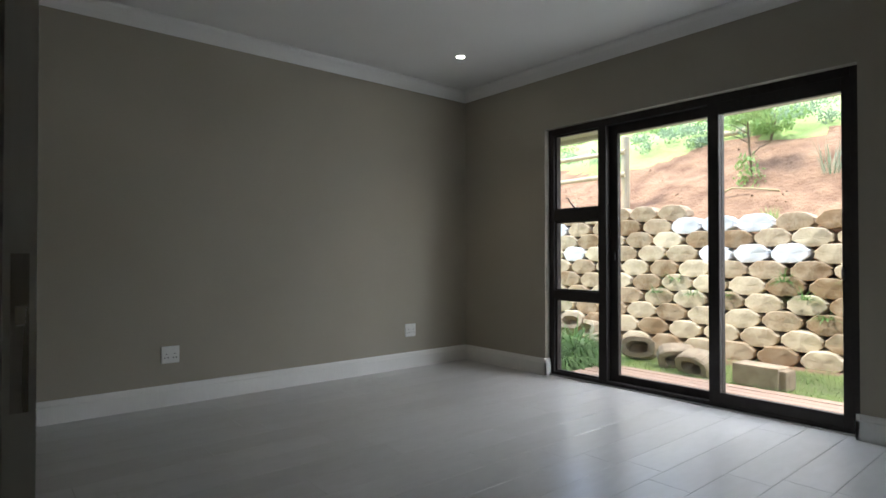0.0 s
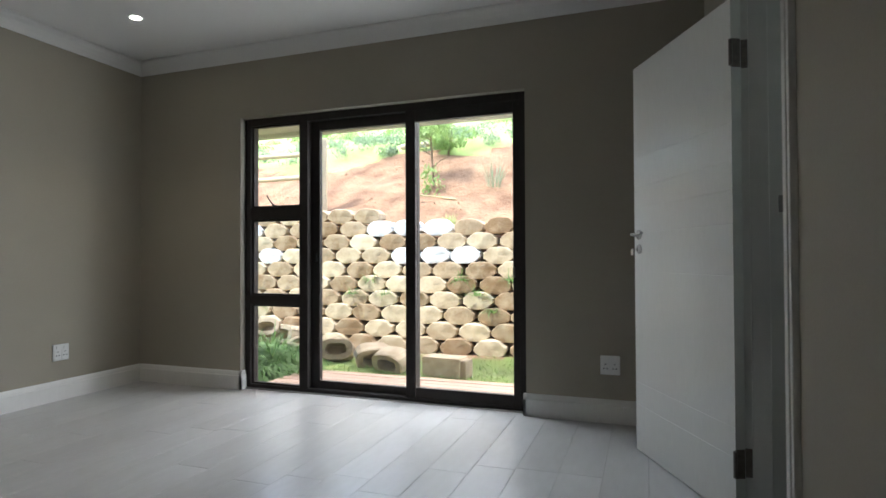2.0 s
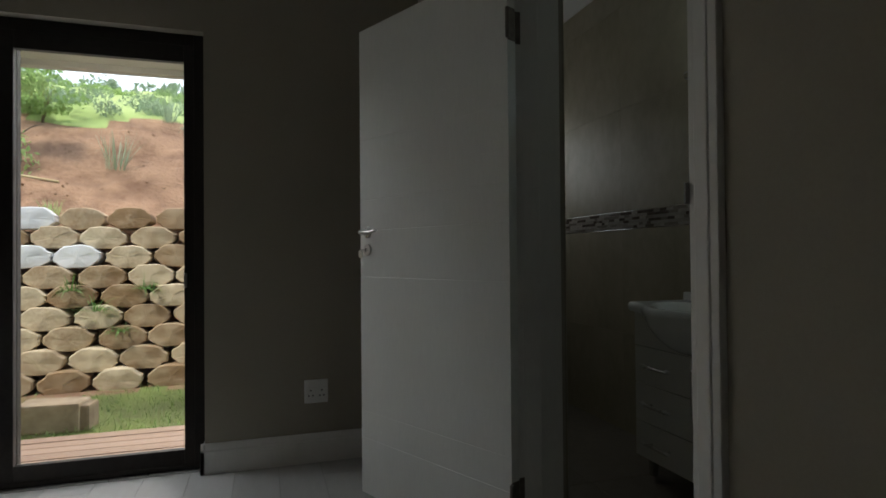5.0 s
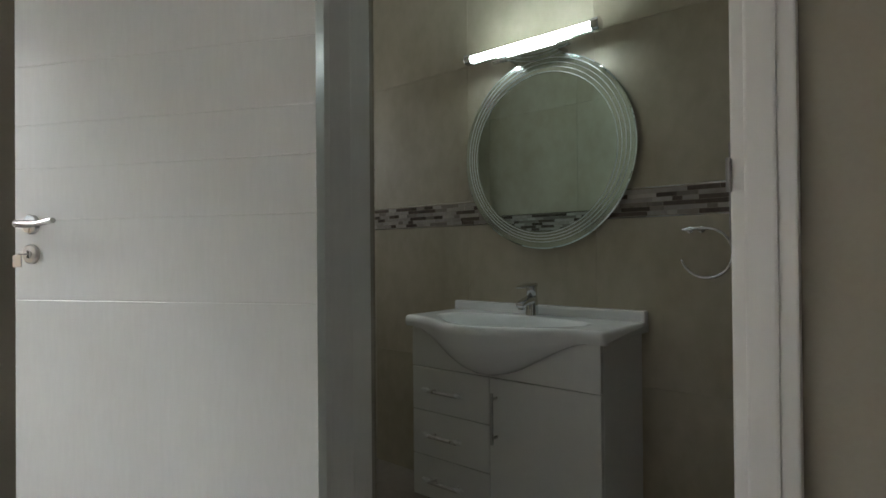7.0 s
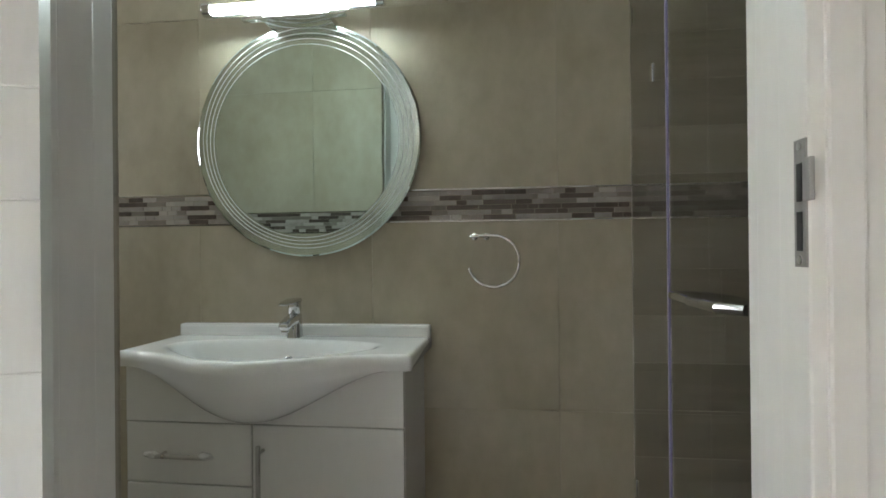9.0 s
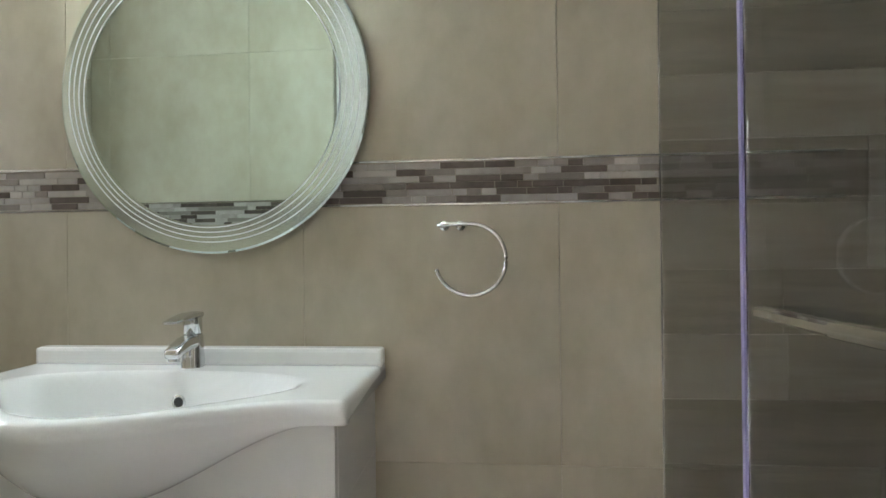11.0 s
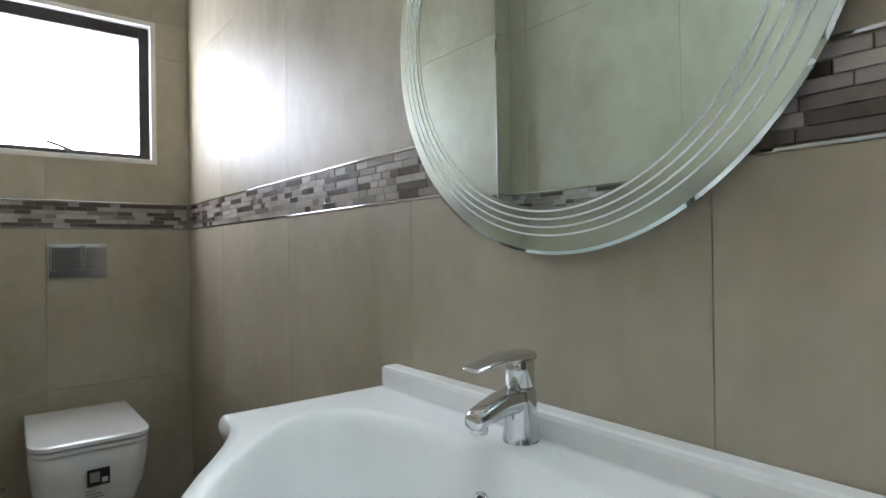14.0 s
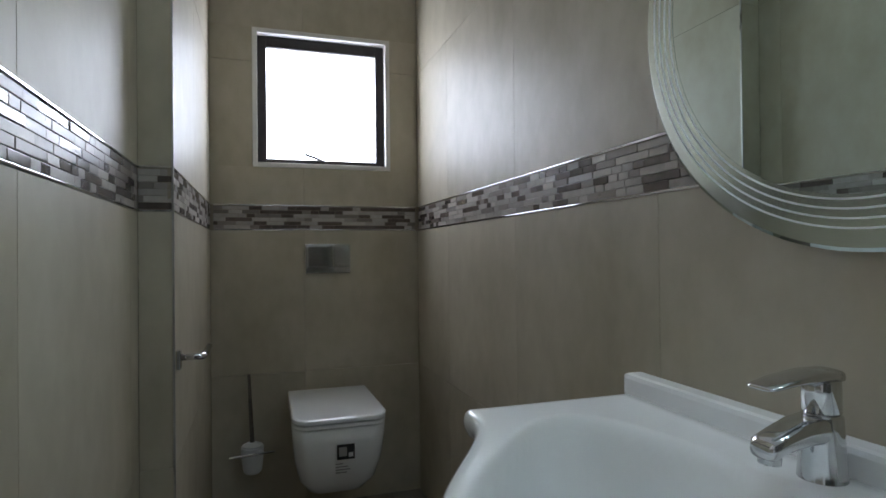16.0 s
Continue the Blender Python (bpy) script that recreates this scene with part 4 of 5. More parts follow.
def basin_mesh():
    bm = bmesh.new()
    ycols = [BY0, BY0 + 0.002, BY0 + 0.006, BY0 + 0.012] + [BY0 + 0.02 + (BY1 - BY0 - 0.04) * i / 70 for i in range(71)] + [BY1 - 0.012, BY1 - 0.006, BY1 - 0.002, BY1]
    cols = []
    for y in ycols:
        side = min(y - BY0, BY1 - y)
        r = max(0.0, 0.012 - side)
        drop = 0.012 - math.sqrt(max(0.0, 0.012 ** 2 - r ** 2))
        xf = basin_front(y) + drop
        zt = 0.867 - drop
        zb = 0.836 if abs(y - BYC) > 0.30 else 0.718
        prof = [(VB - 0.001, zb), (VB - 0.001, zt)]
        for i in range(34):
            u = (i + 0.5) / 34
            x = 1.100 + (xf + 0.016 - 1.100) * u
            prof.append((x, zt - bowl_depth(x, y) + 0.004 * max(0, u - 0.8) * 5 * bump_at(y, 0.3)))
        lip = 0.003 * bump_at(y, 0.3)
        prof += [(xf + 0.008, zt + lip), (xf + 0.003, zt - 0.004 + lip), (xf, zt - 0.013), (xf + 0.001, zt - 0.022), (xf + 0.007, 0.834 + drop * 0.4)]
        low = 0.832 - 0.118 * bump_at(y, 0.34)
        for i in range(1, 9):
            k = i / 8
            prof.append((xf + 0.007 + (VX - 0.002 - xf - 0.007) * k ** 1.5, 0.832 + (low - 0.832) * math.sin(k * math.pi / 2)))
        prof.append((VX + 0.003, low))
        prof.append((VX + 0.003, zb))
        cols.append([bm.verts.new((x, y, z)) for x, z in prof])
    for a, c in zip(cols, cols[1:]):
        for i in range(len(a)):
            j = (i + 1) % len(a)
            bm.faces.new((a[i], a[j], c[j], c[i]))
    bm.faces.new(cols[0][::-1])
    bm.faces.new(cols[-1])
    bmesh.ops.recalc_face_normals(bm, faces=bm.faces[:])
    return bm


basin = thing("washbasin", (XV, 2.765, 0), "white glazed ceramic washbasin with bowed front on the vanity", "washbasin")
basin.scale = UNIT
part("bowl", own_space(basin_mesh(), VAT), M_CERAMIC, basin, smooth=True)
part("upstand", own_space(box(VB - 0.036, VB - 0.001, BY0, BY1, 0.861, 0.897, 0.007), VAT), M_CERAMIC, basin, smooth=False)
ov = lathe([(0.0125, 0.0), (0.0125, 0.003), (0.0105, 0.0045), (0.0085, 0.003), (0.0085, 0.0)], 24, at=(1.0165, 2.535, 0.820), axis="-x")
ring_o = part("overflow_ring", own_space(ov, VAT), M_CHROME, basin, "chrome overflow ring")
part("overflow_hole", own_space(lathe([(0.0083, 0.0), (0.0083, 0.0022)], 20, at=(1.0162, 2.535, 0.820), axis="-x"), VAT), M_BLACK, basin)
part("waste", own_space(lathe([(0.022, 0.0), (0.022, 0.003), (0.014, 0.005)], 24, at=(0.905, 2.552, 0.7465)), VAT), M_CHROME, basin, "chrome plug waste")

# ---- tap ----
tap = thing("basin_mixer_tap", (1.396, 2.762, 0.797), "chrome single-lever mixer tap standing on the basin", "tap")
tap.scale = (1.10, 1.10, 1.11)
part("body", lathe([(0.0245, 0.0), (0.0245, 0.003), (0.0235, 0.006), (0.0220, 0.030), (0.0205, 0.058), (0.0200, 0.070), (0.0175, 0.074)], 32), M_CHROME, tap, smooth=True)
part("cap", lathe([(0.0165, 0.074), (0.0185, 0.0755), (0.0185, 0.100), (0.0180, 0.108), (0.0140, 0.111)], 32), M_CHROME, tap, smooth=True)


def flat_spout(points, widths, heights, seg=14):
    """A spout with rounded flat sections along -x."""
    bm = bmesh.new()
    rings = []
    for (x, z), w, h in zip(points, widths, heights):
        ring = []
        for k in range(seg):
            a = 2 * math.pi * k / seg
            ring.append(bm.verts.new((x, w * math.copysign(abs(math.cos(a)) ** 0.6, math.cos(a)), z + h * math.copysign(abs(math.sin(a)) ** 0.6, math.sin(a)))))
        rings.append(ring)
    for a, c in zip(rings, rings[1:]):
        for k in range(seg):
            bm.faces.new((a[k], a[(k + 1) % seg], c[(k + 1) % seg], c[k]))
    bm.faces.new(rings[0])
    bm.faces.new(rings[-1])
    bmesh.ops.recalc_face_normals(bm, faces=bm.faces[:])
    return bm


part("spout", flat_spout([(0.010, 0.052), (-0.012, 0.059), (-0.036, 0.057), (-0.060, 0.051), (-0.078, 0.045), (-0.083, 0.043)], [0.018, 0.0185, 0.0185, 0.0175, 0.0165, 0.012], [0.018, 0.015, 0.013, 0.011, 0.0105, 0.007]), M_CHROME, tap, smooth=True)
part("aerator", rod((-0.070, 0, 0.042), (-0.071, 0, 0.029), 0.0110, 20, bevel=0.001), M_CHROME, tap)
part("lever", flat_spout([(0.0195, 0.1105), (0.012, 0.1125), (-0.020, 0.1135), (-0.055, 0.110), (-0.080, 0.106), (-0.084, 0.105)], [0.010, 0.018, 0.0195, 0.0185, 0.0165, 0.013], [0.003, 0.0065, 0.0055, 0.0035, 0.0022, 0.0014]), M_CHROME, tap, smooth=True)

# ---- mirror ----
MY, MZ, MR = 2.735, 1.446, 0.331
mirror = thing("round_mirror", (XV - 0.022, MY, MZ), "large round mirror with etched rings on tiled wall", "mirror")
mirror.scale = (1.1, 1.155, 1.16)


def annulus(r0, r1, x, dz=0.0, thick=0.0012, seg=96, dy=0.0):
    bm = bmesh.new()
    v = [[bm.verts.new((x - t, dy * s + r * math.cos(2 * math.pi * k / seg), dz * s + r * math.sin(2 * math.pi * k / seg))) for k in range(seg)] for r, t, s in ((r0, 0, 1), (r0, thick, 1), (r1, thick, 1), (r1, 0, 1))]
    for i in range(4):
        for k in range(seg):
            bm.faces.new((v[i][k], v[i][(k + 1) % seg], v[(i + 1) % 4][(k + 1) % seg], v[(i + 1) % 4][k]))
    bmesh.ops.recalc_face_normals(bm, faces=bm.faces[:])
    return bm


part("glass_disc", lathe([(MR, 0.0), (MR, 0.003), (MR - 0.004, 0.005), (0.01, 0.005)], 128, axis="-x"), M_MIRROR, mirror)
part("backing", lathe([(MR - 0.06, -0.019), (MR - 0.06, 0.0)], 48, axis="-x"), M_BLACK, mirror)
part("pale_rim", annulus(MR - 0.058, MR - 0.0045, -0.0052, 0.0, 0.0004), M_FROST, mirror, "pale silvered outer band")
for k in range(4):
    rr = MR - 0.018 - 0.0125 * k
    part("etched_ring", annulus(rr - 0.0022, rr, -0.0058, 0.0025 * (3 - k) - 0.003, 0.0006, dy=0.0015 * k), M_ETCH, mirror, "white etched line")

# ---- mirror light ----
LY0, LY1, LX, LZ = 2.444, 3.038, XV - 0.118, 1.853
light = thing("mirror_light", (XV, 2.741, LZ), "lit tube light with chrome ends above the mirror", "wall lamp")
AT = (XV, 2.741, LZ)
part("tube", own_space(rod((LX, LY0 + 0.025, LZ), (LX, LY1 - 0.025, LZ), 0.0135, 20), AT), M_TUBE, light, "glowing white tube")
bm = rod((LX, LY0, LZ), (LX, LY0 + 0.030, LZ), 0.023, 24, bevel=0.003)
part("end_cap", own_space(bm, AT), M_CHROME, light, "chrome end cap")
bm = rod((LX, LY1 - 0.030, LZ), (LX, LY1, LZ), 0.023, 24, bevel=0.003)
part("end_cap", own_space(bm, AT), M_CHROME, light, "chrome end cap")
prof = [(LX + 0.024 * math.cos(radians(-38 + k * 76 / 12)), LZ - 0.002 + 0.024 * math.sin(radians(-38 + k * 76 / 12))) for k in range(13)]
prof += [(LX + 0.0255 * math.cos(radians(38 - k * 76 / 12)), LZ - 0.002 + 0.0255 * math.sin(radians(38 - k * 76 / 12))) for k in range(13)]
bm = prism(prof, LY0 + 0.02, LY1 - 0.02, "y")
part("reflector", own_space(bm, AT), M_CHROME, light, "curved chrome reflector")
part("wall_bracket", own_space(box(LX + 0.020, XV - 0.001, 2.63, 2.85, LZ - 0.040, LZ - 0.018, 0.004), AT), M_CHROME, light, "chrome wall bracket")
part("lower_bar", own_space(box(LX - 0.004, LX + 0.022, 2.57, 2.91, LZ - 0.042, LZ - 0.034, 0.002), AT), M_CHROME, light)

# ---- towel ring ----
ring = thing("towel_ring", (XV, 2.124, 1.042), "open chrome towel ring on the tiled wall", "towel ring")
ring.scale = (1.1, 1.17, 1.18)
pts = [(-0.040, 0.063, 0.066), (-0.040, 0.030, 0.068), (-0.040, 0.0, 0.068)]
pts += [(-0.040, -0.068 * math.sin(radians(a)), 0.068 * math.cos(radians(a))) for a in range(10, 262, 7)]
part("bar", tube(pts, 0.0042, 10), M_CHROME, ring, smooth=True)
for y in (0.052, 0.020):
    part("mount", lathe([(0.0095, 0.0), (0.0095, 0.006), (0.006, 0.009), (0.005, 0.040)], 20, at=(-0.001, y, 0.066), axis="-x"), M_CHROME, ring)

# ---- toilet ----
TXC, TB = 0.785, 4.452         # drawn against a plane, then set to its wall
toilet = thing("wall_hung_toilet", (1.052, YW, 0.205), "white wall-hung toilet with closed flat lid and sticker", "toilet")
toilet.scale = (0.98, 1.5, 1.0)
AT = (TXC, TB, 0.24)


def slab_outline(half, y0, y1, r=0.06, n=8):
    """Flat outline with rounded front corners; the back lies at the wall."""
    pts = [(half * 0.97, y1), (-half * 0.97, y1)]
    for k in range(n + 1):
        a = math.pi + math.pi / 2 * k / n
        pts.append((-half + r + r * math.cos(a), y0 + r + r * math.sin(a)))
    for k in range(n + 1):
        a = 1.5 * math.pi + math.pi / 2 * k / n
        pts.append((half - r + r * math.cos(a), y0 + r + r * math.sin(a)))
    return pts


def stacked(levels):
    bm = bmesh.new()
    rings = [[bm.verts.new((TXC + x, y, z)) for x, y in slab_outline(h, y0, y1, r)] for z, h, y0, y1, r in levels]
    n = len(rings[0])
    for a, c in zip(rings, rings[1:]):
        for i in range(n):
            bm.faces.new((a[i], a[(i + 1) % n], c[(i + 1) % n], c[i]))
    bm.faces.new(rings[0][::-1])
    bm.faces.new(rings[-1])
    bmesh.ops.recalc_face_normals(bm, faces=bm.faces[:])
    return own_space(bm, AT)


WB = TB - 0.002
part("bowl", stacked([(0.205, 0.085, 4.235, WB, 0.05), (0.225, 0.115, 4.205, WB, 0.06), (0.28, 0.143, 4.165, WB, 0.06), (0.36, 0.160, 4.140, WB, 0.06), (0.44, 0.168, 4.128, WB, 0.06), (0.486, 0.170, 4.125, WB, 0.06), (0.492, 0.166, 4.13, WB, 0.06)]), M_CERAMIC, toilet, smooth=True)
part("seat", stacked([(0.495, 0.166, 4.128, WB - 0.03, 0.055), (0.497, 0.170, 4.122, WB - 0.03, 0.055), (0.507, 0.170, 4.122, WB - 0.03, 0.055), (0.509, 0.167, 4.126, WB - 0.03, 0.055)]), M_CERAMIC, toilet)
part("lid", stacked([(0.513, 0.167, 4.126, WB - 0.02, 0.055), (0.515, 0.171, 4.120, WB - 0.02, 0.055), (0.527, 0.171, 4.120, WB - 0.02, 0.055), (0.531, 0.166, 4.126, WB - 0.02, 0.055)]), M_CERAMIC, toilet)
st = part("sticker", own_space(box(0.765, 0.828, 4.1215, 4.1235, 0.385, 0.437), AT), M_BLACK, toilet, "small dark printed sticker")
part("sticker_picture", own_space(box(0.772, 0.800, 4.1208, 4.1216, 0.397, 0.428), AT), M_STEEL, toilet, "grey printed patch")
part("sticker_swatch", own_space(box(0.806, 0.822, 4.1208, 4.1216, 0.393, 0.408), AT), M_PAPER, toilet)
for k, w in enumerate((0.026, 0.045, 0.052, 0.040)):
    part("printed_line", own_space(box(0.760, 0.760 + w, 4.1235, 4.1250, 0.368 - k * 0.010, 0.371 - k * 0.010), AT), M_GREYINK, toilet)

flush = thing("flush_plate", (1.062, YW, 1.047), "chrome dual flush plate on the tiled wall", "flush plate")
part("plate", box(-0.096, 0.096, -0.014, -0.001, -0.064, 0.064, 0.004), M_CHROME, flush)
part("button", box(-0.088, 0.014, -0.019, -0.013, -0.036, 0.056, 0.003), M_CHROME, flush)
part("button", box(0.020, 0.088, -0.019, -0.013, -0.036, 0.056, 0.003), M_CHROME, flush)

# ---- toilet brush and paper holder ----
brush = thing("toilet_brush", (0.748, YW, 0.250), "toilet brush standing in a wall-mounted white cup", "toilet brush")
part("cup", lathe([(0.026, -0.06), (0.036, -0.05), (0.042, 0.0), (0.044, 0.045), (0.039, 0.045), (0.034, -0.03)], 28, at=(0, -0.075, 0)), M_FROSTCUP, brush, "frosted white cup")
part("bracket", tube([(-0.085, -0.118, 0.022), (0.085, -0.118, 0.030)], 0.0045, 10), M_CHROME, brush)
part("arm", rod((0, -0.118, 0.026), (0, -0.001, 0.026), 0.006, 12), M_CHROME, brush)
part("brush_handle", rod((0.0, -0.075, 0.05), (-0.012, -0.070, 0.335), 0.009, 14, r2=0.006, bevel=0.002), M_HINGE, brush, "slim steel handle")
part("brush_cap", lathe([(0.040, 0.046), (0.040, 0.052), (0.020, 0.062), (0.010, 0.064)], 24, at=(0, -0.075, 0)), M_FROSTCUP, brush)
paper = thing("paper_holder", (PX, 3.825, 0.820), "empty chrome toilet paper holder on the pier", "paper holder")
part("backplate", box(0.0, 0.010, -0.065, -0.035, -0.028, 0.018, 0.003), M_CHROME, paper)
part("arm", tube([(0.008, -0.05, 0.0), (0.055, -0.05, 0.0), (0.060, -0.045, 0.0), (0.060, 0.11, 0.0)], 0.008, 12), M_CHROME, paper, smooth=True)

# ---- shower screen ----
screen = thing("shower_screen", (1.04, YS, 0), "frameless clear glass shower screen with chrome fittings", "shower screen")
AT = (1.04, YS, 0)
g = part("fixed_panel", own_space(box(1.047, XV - 0.002, YS - 0.008, YS, 0.02, 1.98, 0.001), AT), M_SHOWER_GLASS, screen, "clear glass panel")
dr = part("glass_door", own_space(box(XL + 0.004, 1.033, YS - 0.008, YS, 0.02, 1.98, 0.001), AT), M_SHOWER_GLASS, screen, "clear glass door")
part("seal", own_space(box(1.034, 1.046, YS - 0.010, YS + 0.003, 0.02, 1.98, 0.002), AT), M_SEAL, screen, "bluish clear plastic seal")
for x, z in ((XV - 0.020, 1.785), (XV - 0.020, 0.35), (1.189, 1.533)):
    part("clip", own_space(box(x - 0.012, x + 0.012, YS - 0.012, YS + 0.003, z - 0.024, z + 0.024, 0.002), AT), M_CHROME, screen, "chrome glass clip")
bm = tube([(0.975, YS + 0.002, 0.972), (0.950, YS + 0.016, 0.974), (0.870, YS + 0.030, 0.978), (0.740, YS + 0.040, 0.980), (0.620, YS + 0.030, 0.980), (0.580, YS + 0.002, 0.980)], 0.0095, 14)
part("bar_handle", own_space(bm, AT), M_CHROME, dr, "horizontal chrome bar handle")
shower = thing("hand_shower", (XV - 0.012, 1.30, 1.62), "hand shower on a short chrome wall arm", "shower")
part("arm", tube([(0, 0, 0.03), (-0.06, 0, 0.05), (-0.16, 0.02, 0.02)], 0.009, 10), M_CHROME, shower)
part("rose", box(-0.21, -0.13, -0.02, 0.06, -0.035, -0.005, 0.006), M_CHROME, shower)

# ---- tiled surfaces ----
TILE_MESHES = {}


def tile_mesh(w, h, mat, t, bevel):
    key_t = (round(w, 4), round(h, 4), mat.name, t)
    if key_t not in TILE_MESHES:
        TILE_MESHES[key_t] = mesh_of(box(-w / 2, w / 2, 0, t, -h / 2, h / 2, bevel), "tile", mat)
    return TILE_MESHES[key_t]


def wall_grid(parent, origin, turn, us, zs, mat, t=0.012, gap=0.0013, skip=(), bevel=0.0005, name="tile"):
    """Tiles on a wall. origin + turn place local x along the wall, local -y out of it; the tile face lies at local y = -t."""
    m = Matrix.Translation(origin) @ pose(0, 0, 0, 0, 0, turn)
    for i in range(len(us) - 1):
        for j in range(len(zs) - 1):
            u0, u1, z0, z1 = us[i] + gap / 2, us[i + 1] - gap / 2, zs[j] + gap / 2, zs[j + 1] - gap / 2
            pieces = [(u0, u1, z0, z1)]
            for a0, a1, b0, b1 in skip:
                out = []
                for p0, p1, q0, q1 in pieces:
                    if p1 <= a0 or p0 >= a1 or q1 <= b0 or q0 >= b1:
                        out.append((p0, p1, q0, q1))
                        continue
                    if q0 < b0:
                        out.append((p0, p1, q0, b0))
                    if q1 > b1:
                        out.append((p0, p1, b1, q1))
                    lo, hi = max(q0, b0), min(q1, b1)
                    if p0 < a0:
                        out.append((p0, a0, lo, hi))
                    if p1 > a1:
                        out.append((a1, p1, lo, hi))
                pieces = out
            for p0, p1, q0, q1 in pieces:
                if p1 - p0 < 0.01 or q1 - q0 < 0.01:
                    continue
                o = new(name, tile_mesh(p1 - p0, q1 - q0, mat, t, bevel))
                o.parent = parent
                o.matrix_basis = m @ Matrix.Translation(((p0 + p1) / 2, -t, (q0 + q1) / 2))


Z_LOW, Z_HIGH = (0.0, 0.569, 1.169), (1.276, 1.876, 2.476, ZB)
BAND0, BAND1 = 1.169, 1.276


def tiled(parent, origin, turn, us, skip=(), mat=None):
    wall_grid(parent, origin, turn, us, Z_LOW, mat or M_TILE, skip=skip)
    wall_grid(parent, origin, turn, us, Z_HIGH, mat or M_TILE, skip=skip)


def mosaic_band(parent, origin, turn, u0, u1, seed):
    """Six rows of short strips between two chrome trims."""
    rr = random.Random(seed)
    m = Matrix.Translation(origin) @ pose(0, 0, 0, 0, 0, turn)
    back = part("mosaic_band", box(u0, u1, -0.0075, 0.0, BAND0, BAND1), M_TILE_GROUT, parent, "mosaic border of brown and taupe strips")
    back.matrix_basis = m
    for z in (BAND0 + 0.0025, BAND1 - 0.0025):
        tr = part("chrome_trim", box(u0, u1, -0.0138, -0.001, z - 0.0022, z + 0.0022, 0.0008), M_CHROME, back, "thin chrome tile trim")
    rows = 6
    h = (BAND1 - BAND0 - 0.0125) / rows
    lengths = (0.034, 0.052, 0.070, 0.104)
    for r in range(rows):
        u = u0 - rr.uniform(0, 0.05)
        last = None
        while u < u1:
            w = rr.choice(lengths)
            a, c = max(u, u0), min(u + w, u1)
            u += w
            if c - a < 0.006:
                continue
            k = rr.random()
            mat = M_MOSAIC_DARK if k < 0.36 else (M_MOSAIC_MID if k < 0.52 else M_MOSAIC_LIGHT)
            t = rr.choice((0.0115, 0.0118, 0.0122))
            o = new("mosaic_strip", tile_mesh(round(c - a - 0.0016, 3), h - 0.0016, mat, t, 0.0007))
            o.parent = back
            o.location = ((a + c) / 2, -t, BAND0 + 0.0062 + h * (r + 0.5))
            o.rotation_euler = (radians(rr.uniform(-1.2, 1.2)), 0, radians(rr.uniform(-1.0, 1.0)))


# local x runs along the wall so that -y points into the room
V_JOINTS = [-YW, -4.327, -3.727, -3.126, -2.523, -1.923, -YS]
tiled(wall_vanity, (XV + 0.012, 0, 0), -90, V_JOINTS)
mosaic_band(wall_vanity, (XV + 0.012, 0, 0), -90, -YW + 0.012, -YS, 3)
tiled(wall_window, (0, YW + 0.012, 0), 0, [PX, 0.963, XV], skip=[(BX0 - 0.012, BX1 + 0.012, BZ0 - 0.012, BZ1 + 0.012)])
mosaic_band(wall_window, (0, YW + 0.012, 0), 0, PX + 0.012, XV - 0.012, 5)
tiled(wall_pier, (PX - 0.012, 0, 0), 90, [PY, 4.20, YW])
mosaic_band(wall_pier, (PX - 0.012, 0, 0), 90, PY, YW - 0.012, 7)
tiled(wall_pier, (0, PY + 0.012, 0), 0, [XL, PX])
mosaic_band(wall_pier, (0, PY + 0.012, 0), 0, XL, PX, 8)
tiled(wall_door, (XL - 0.012, 0, 0), 90, [JF + 0.075, 3.054, 3.654, PY])
mosaic_band(wall_door, (XL - 0.012, 0, 0), 90, JF + 0.075, PY - 0.001, 9)
wall_grid(wall_door, (XL - 0.012, 0, 0), 90, [JN - 0.045, JF + 0.075], [2.12, 2.476, ZB], M_TILE)
# pier edge trim
part("corner_trim", box(PX - 0.003, PX + 0.002, PY - 0.002, PY + 0.003, 0, ZB, 0.0008), M_STEEL, wall_pier, "thin steel corner trim")


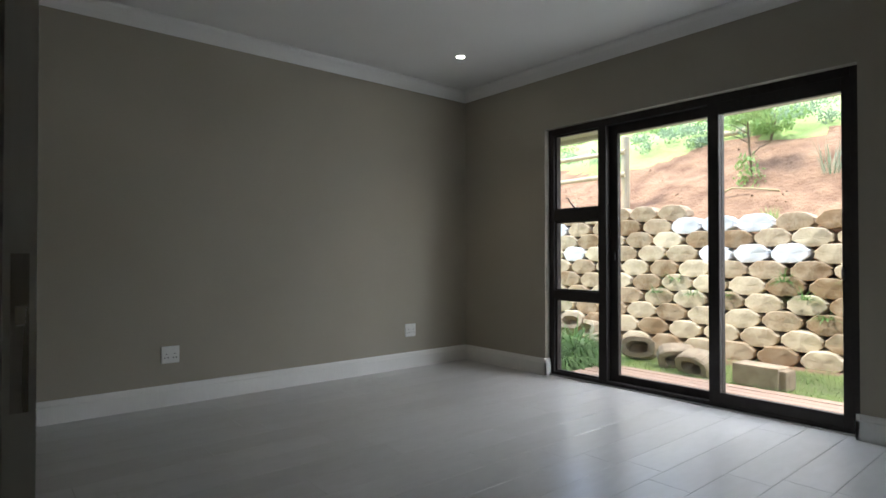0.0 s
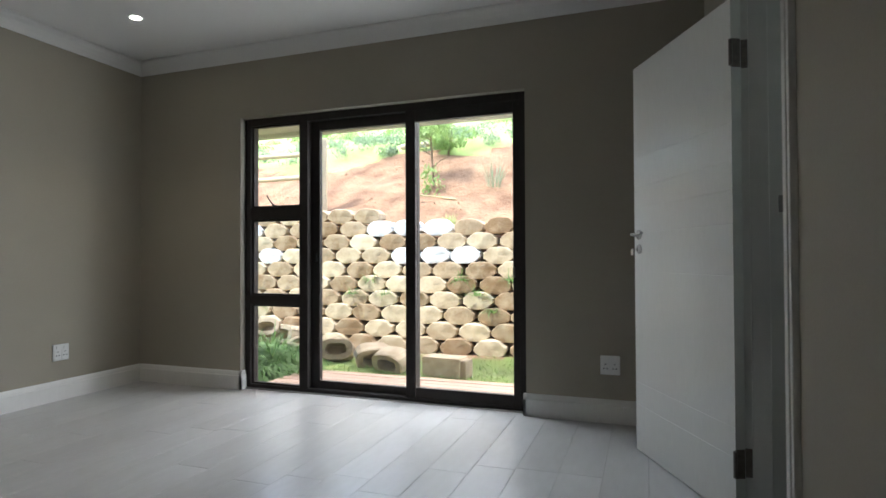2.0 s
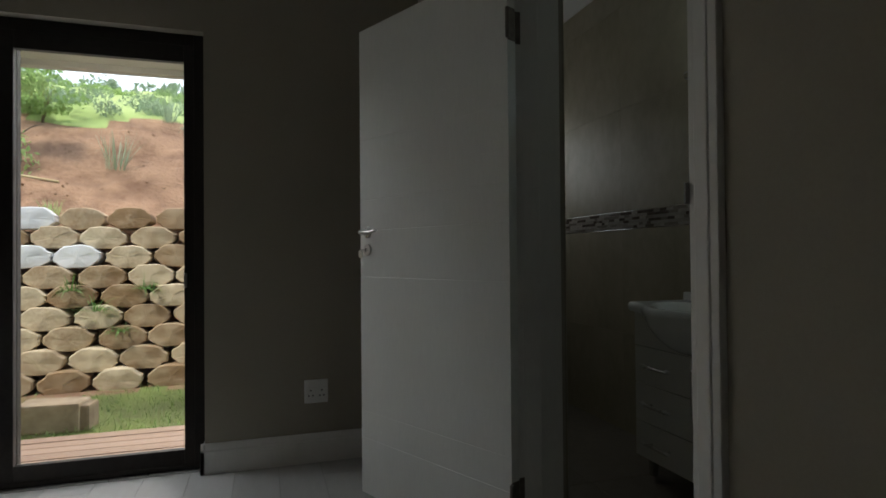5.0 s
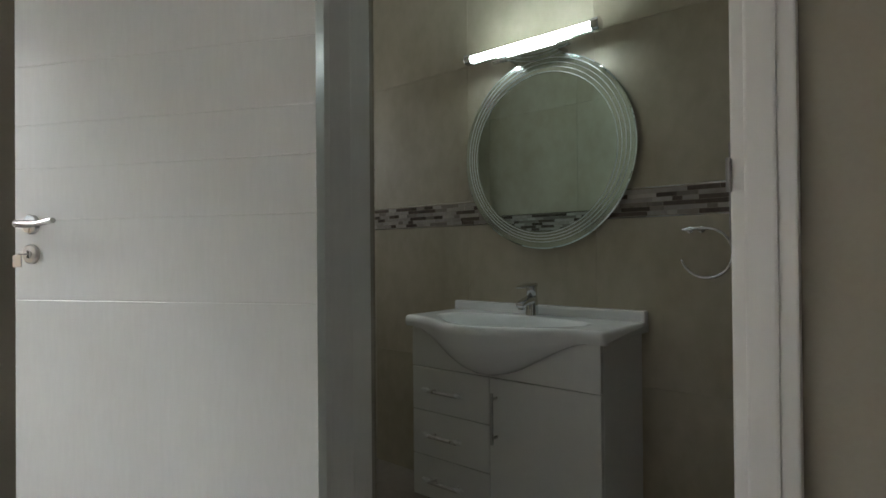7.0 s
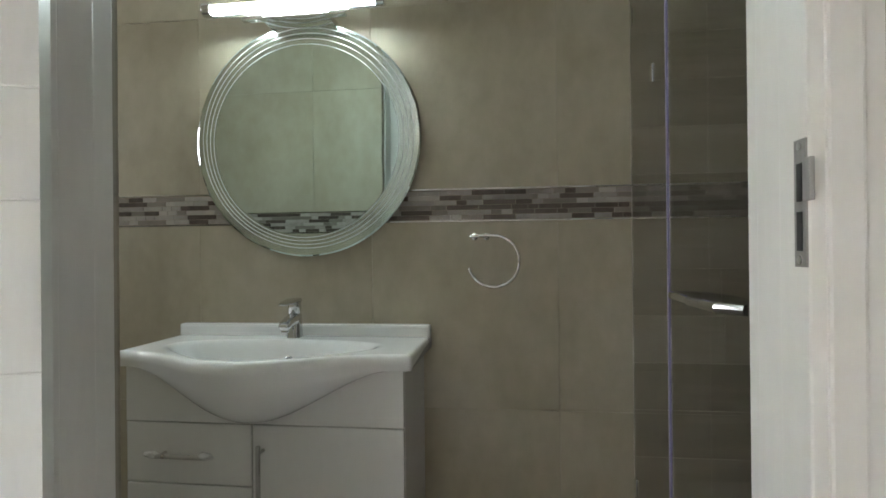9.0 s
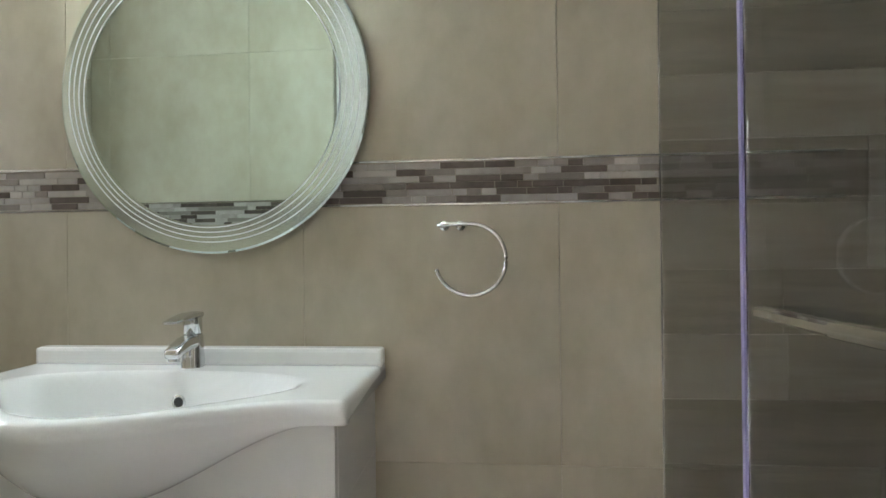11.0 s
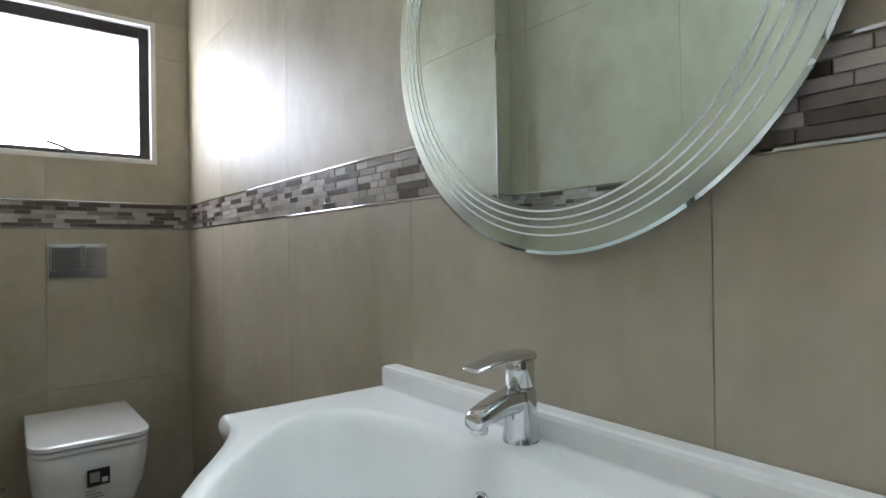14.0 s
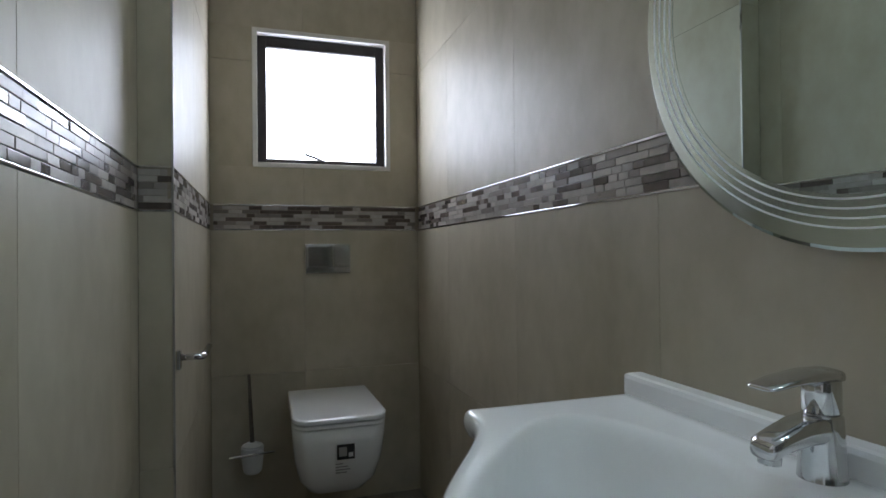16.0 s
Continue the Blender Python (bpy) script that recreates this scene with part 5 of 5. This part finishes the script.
def planked(parent, origin, turn, u0, u1, seed):
    rr = random.Random(seed)
    z = 0.0
    while z < ZB - 0.02:
        h = min(0.145, ZB - z)
        u = u0 - rr.uniform(0.0, 0.6)
        us = [u0]
        while u < u1:
            u += 0.75
            if u0 + 0.05 < u < u1 - 0.05:
                us.append(u)
        us.append(u1)
        wall_grid(parent, origin, turn, us, [z, z + h], M_SHOWER_TILE, 0.010, 0.002, name="wall_plank_tile")
        z += h


planked(wall_vanity, (XV + 0.010, 0, 0), -90, -YS, -0.845, 21)
planked(shower_wall, (0, 0.845, 0), 180, -(XV - 0.01), -(XL + 0.008), 22)
planked(shower_wall, (XL - 0.002, 0, 0), 90, 0.855, 1.640, 23)
for z in (BAND0 + 0.003, BAND1 - 0.003):
    part("chrome_trim", box(XV - 0.004, XV + 0.001, 1.30, YS - 0.01, z - 0.003, z + 0.003, 0.001), M_CHROME, wall_vanity, "thin chrome tile trim")
# bathroom floor tiles
fx, fy = [XL, 0.867, XV], [0.85, 1.36, 1.923, 2.523, 3.126, 3.727, 4.327, YW]
for i in range(2):
    for j in range(7):
        w, h = fx[i + 1] - fx[i] - 0.003, fy[j + 1] - fy[j] - 0.003
        o = new("floor_tile", mesh_of(box(-w / 2, w / 2, -h / 2, h / 2, -0.006, 0.0, 0.001), "floor_tile", M_BATH_FLOOR))
        o.parent = bath_floor
        o.location = ((fx[i] + fx[i + 1]) / 2, (fy[j] + fy[j + 1]) / 2, 0)
part("threshold", box(FX, XL, JN, JF, -0.004, 0.003, 0.001), M_STEEL, bath_floor, "thin metal threshold strip")

# bedroom floor planks
rr = random.Random(4)
PW, PL = 0.200, 1.20
plank_meshes = {}
x = XW
while x < XR - 0.01:
    x1 = min(x + PW, XR)
    y = -0.95 - rr.uniform(0, PL)
    while y < YB + 0.19:
        a, c = max(y, -0.95), min(y + PL, YB + 0.20)
        y += PL
        if c - a < 0.03:
            continue
        key_p = (round(x1 - x, 3), round(c - a, 3))
        if key_p not in plank_meshes:
            w, h = x1 - x - 0.0018, c - a - 0.0018
            plank_meshes[key_p] = mesh_of(box(-w / 2, w / 2, -h / 2, h / 2, -0.008, 0.0, 0.0012), "floor_plank", M_FLOOR)
        o = new("floor_plank", plank_meshes[key_p])
        o.parent = floor
        o.location = ((x + x1) / 2, (a + c) / 2, 0)
    x += PW
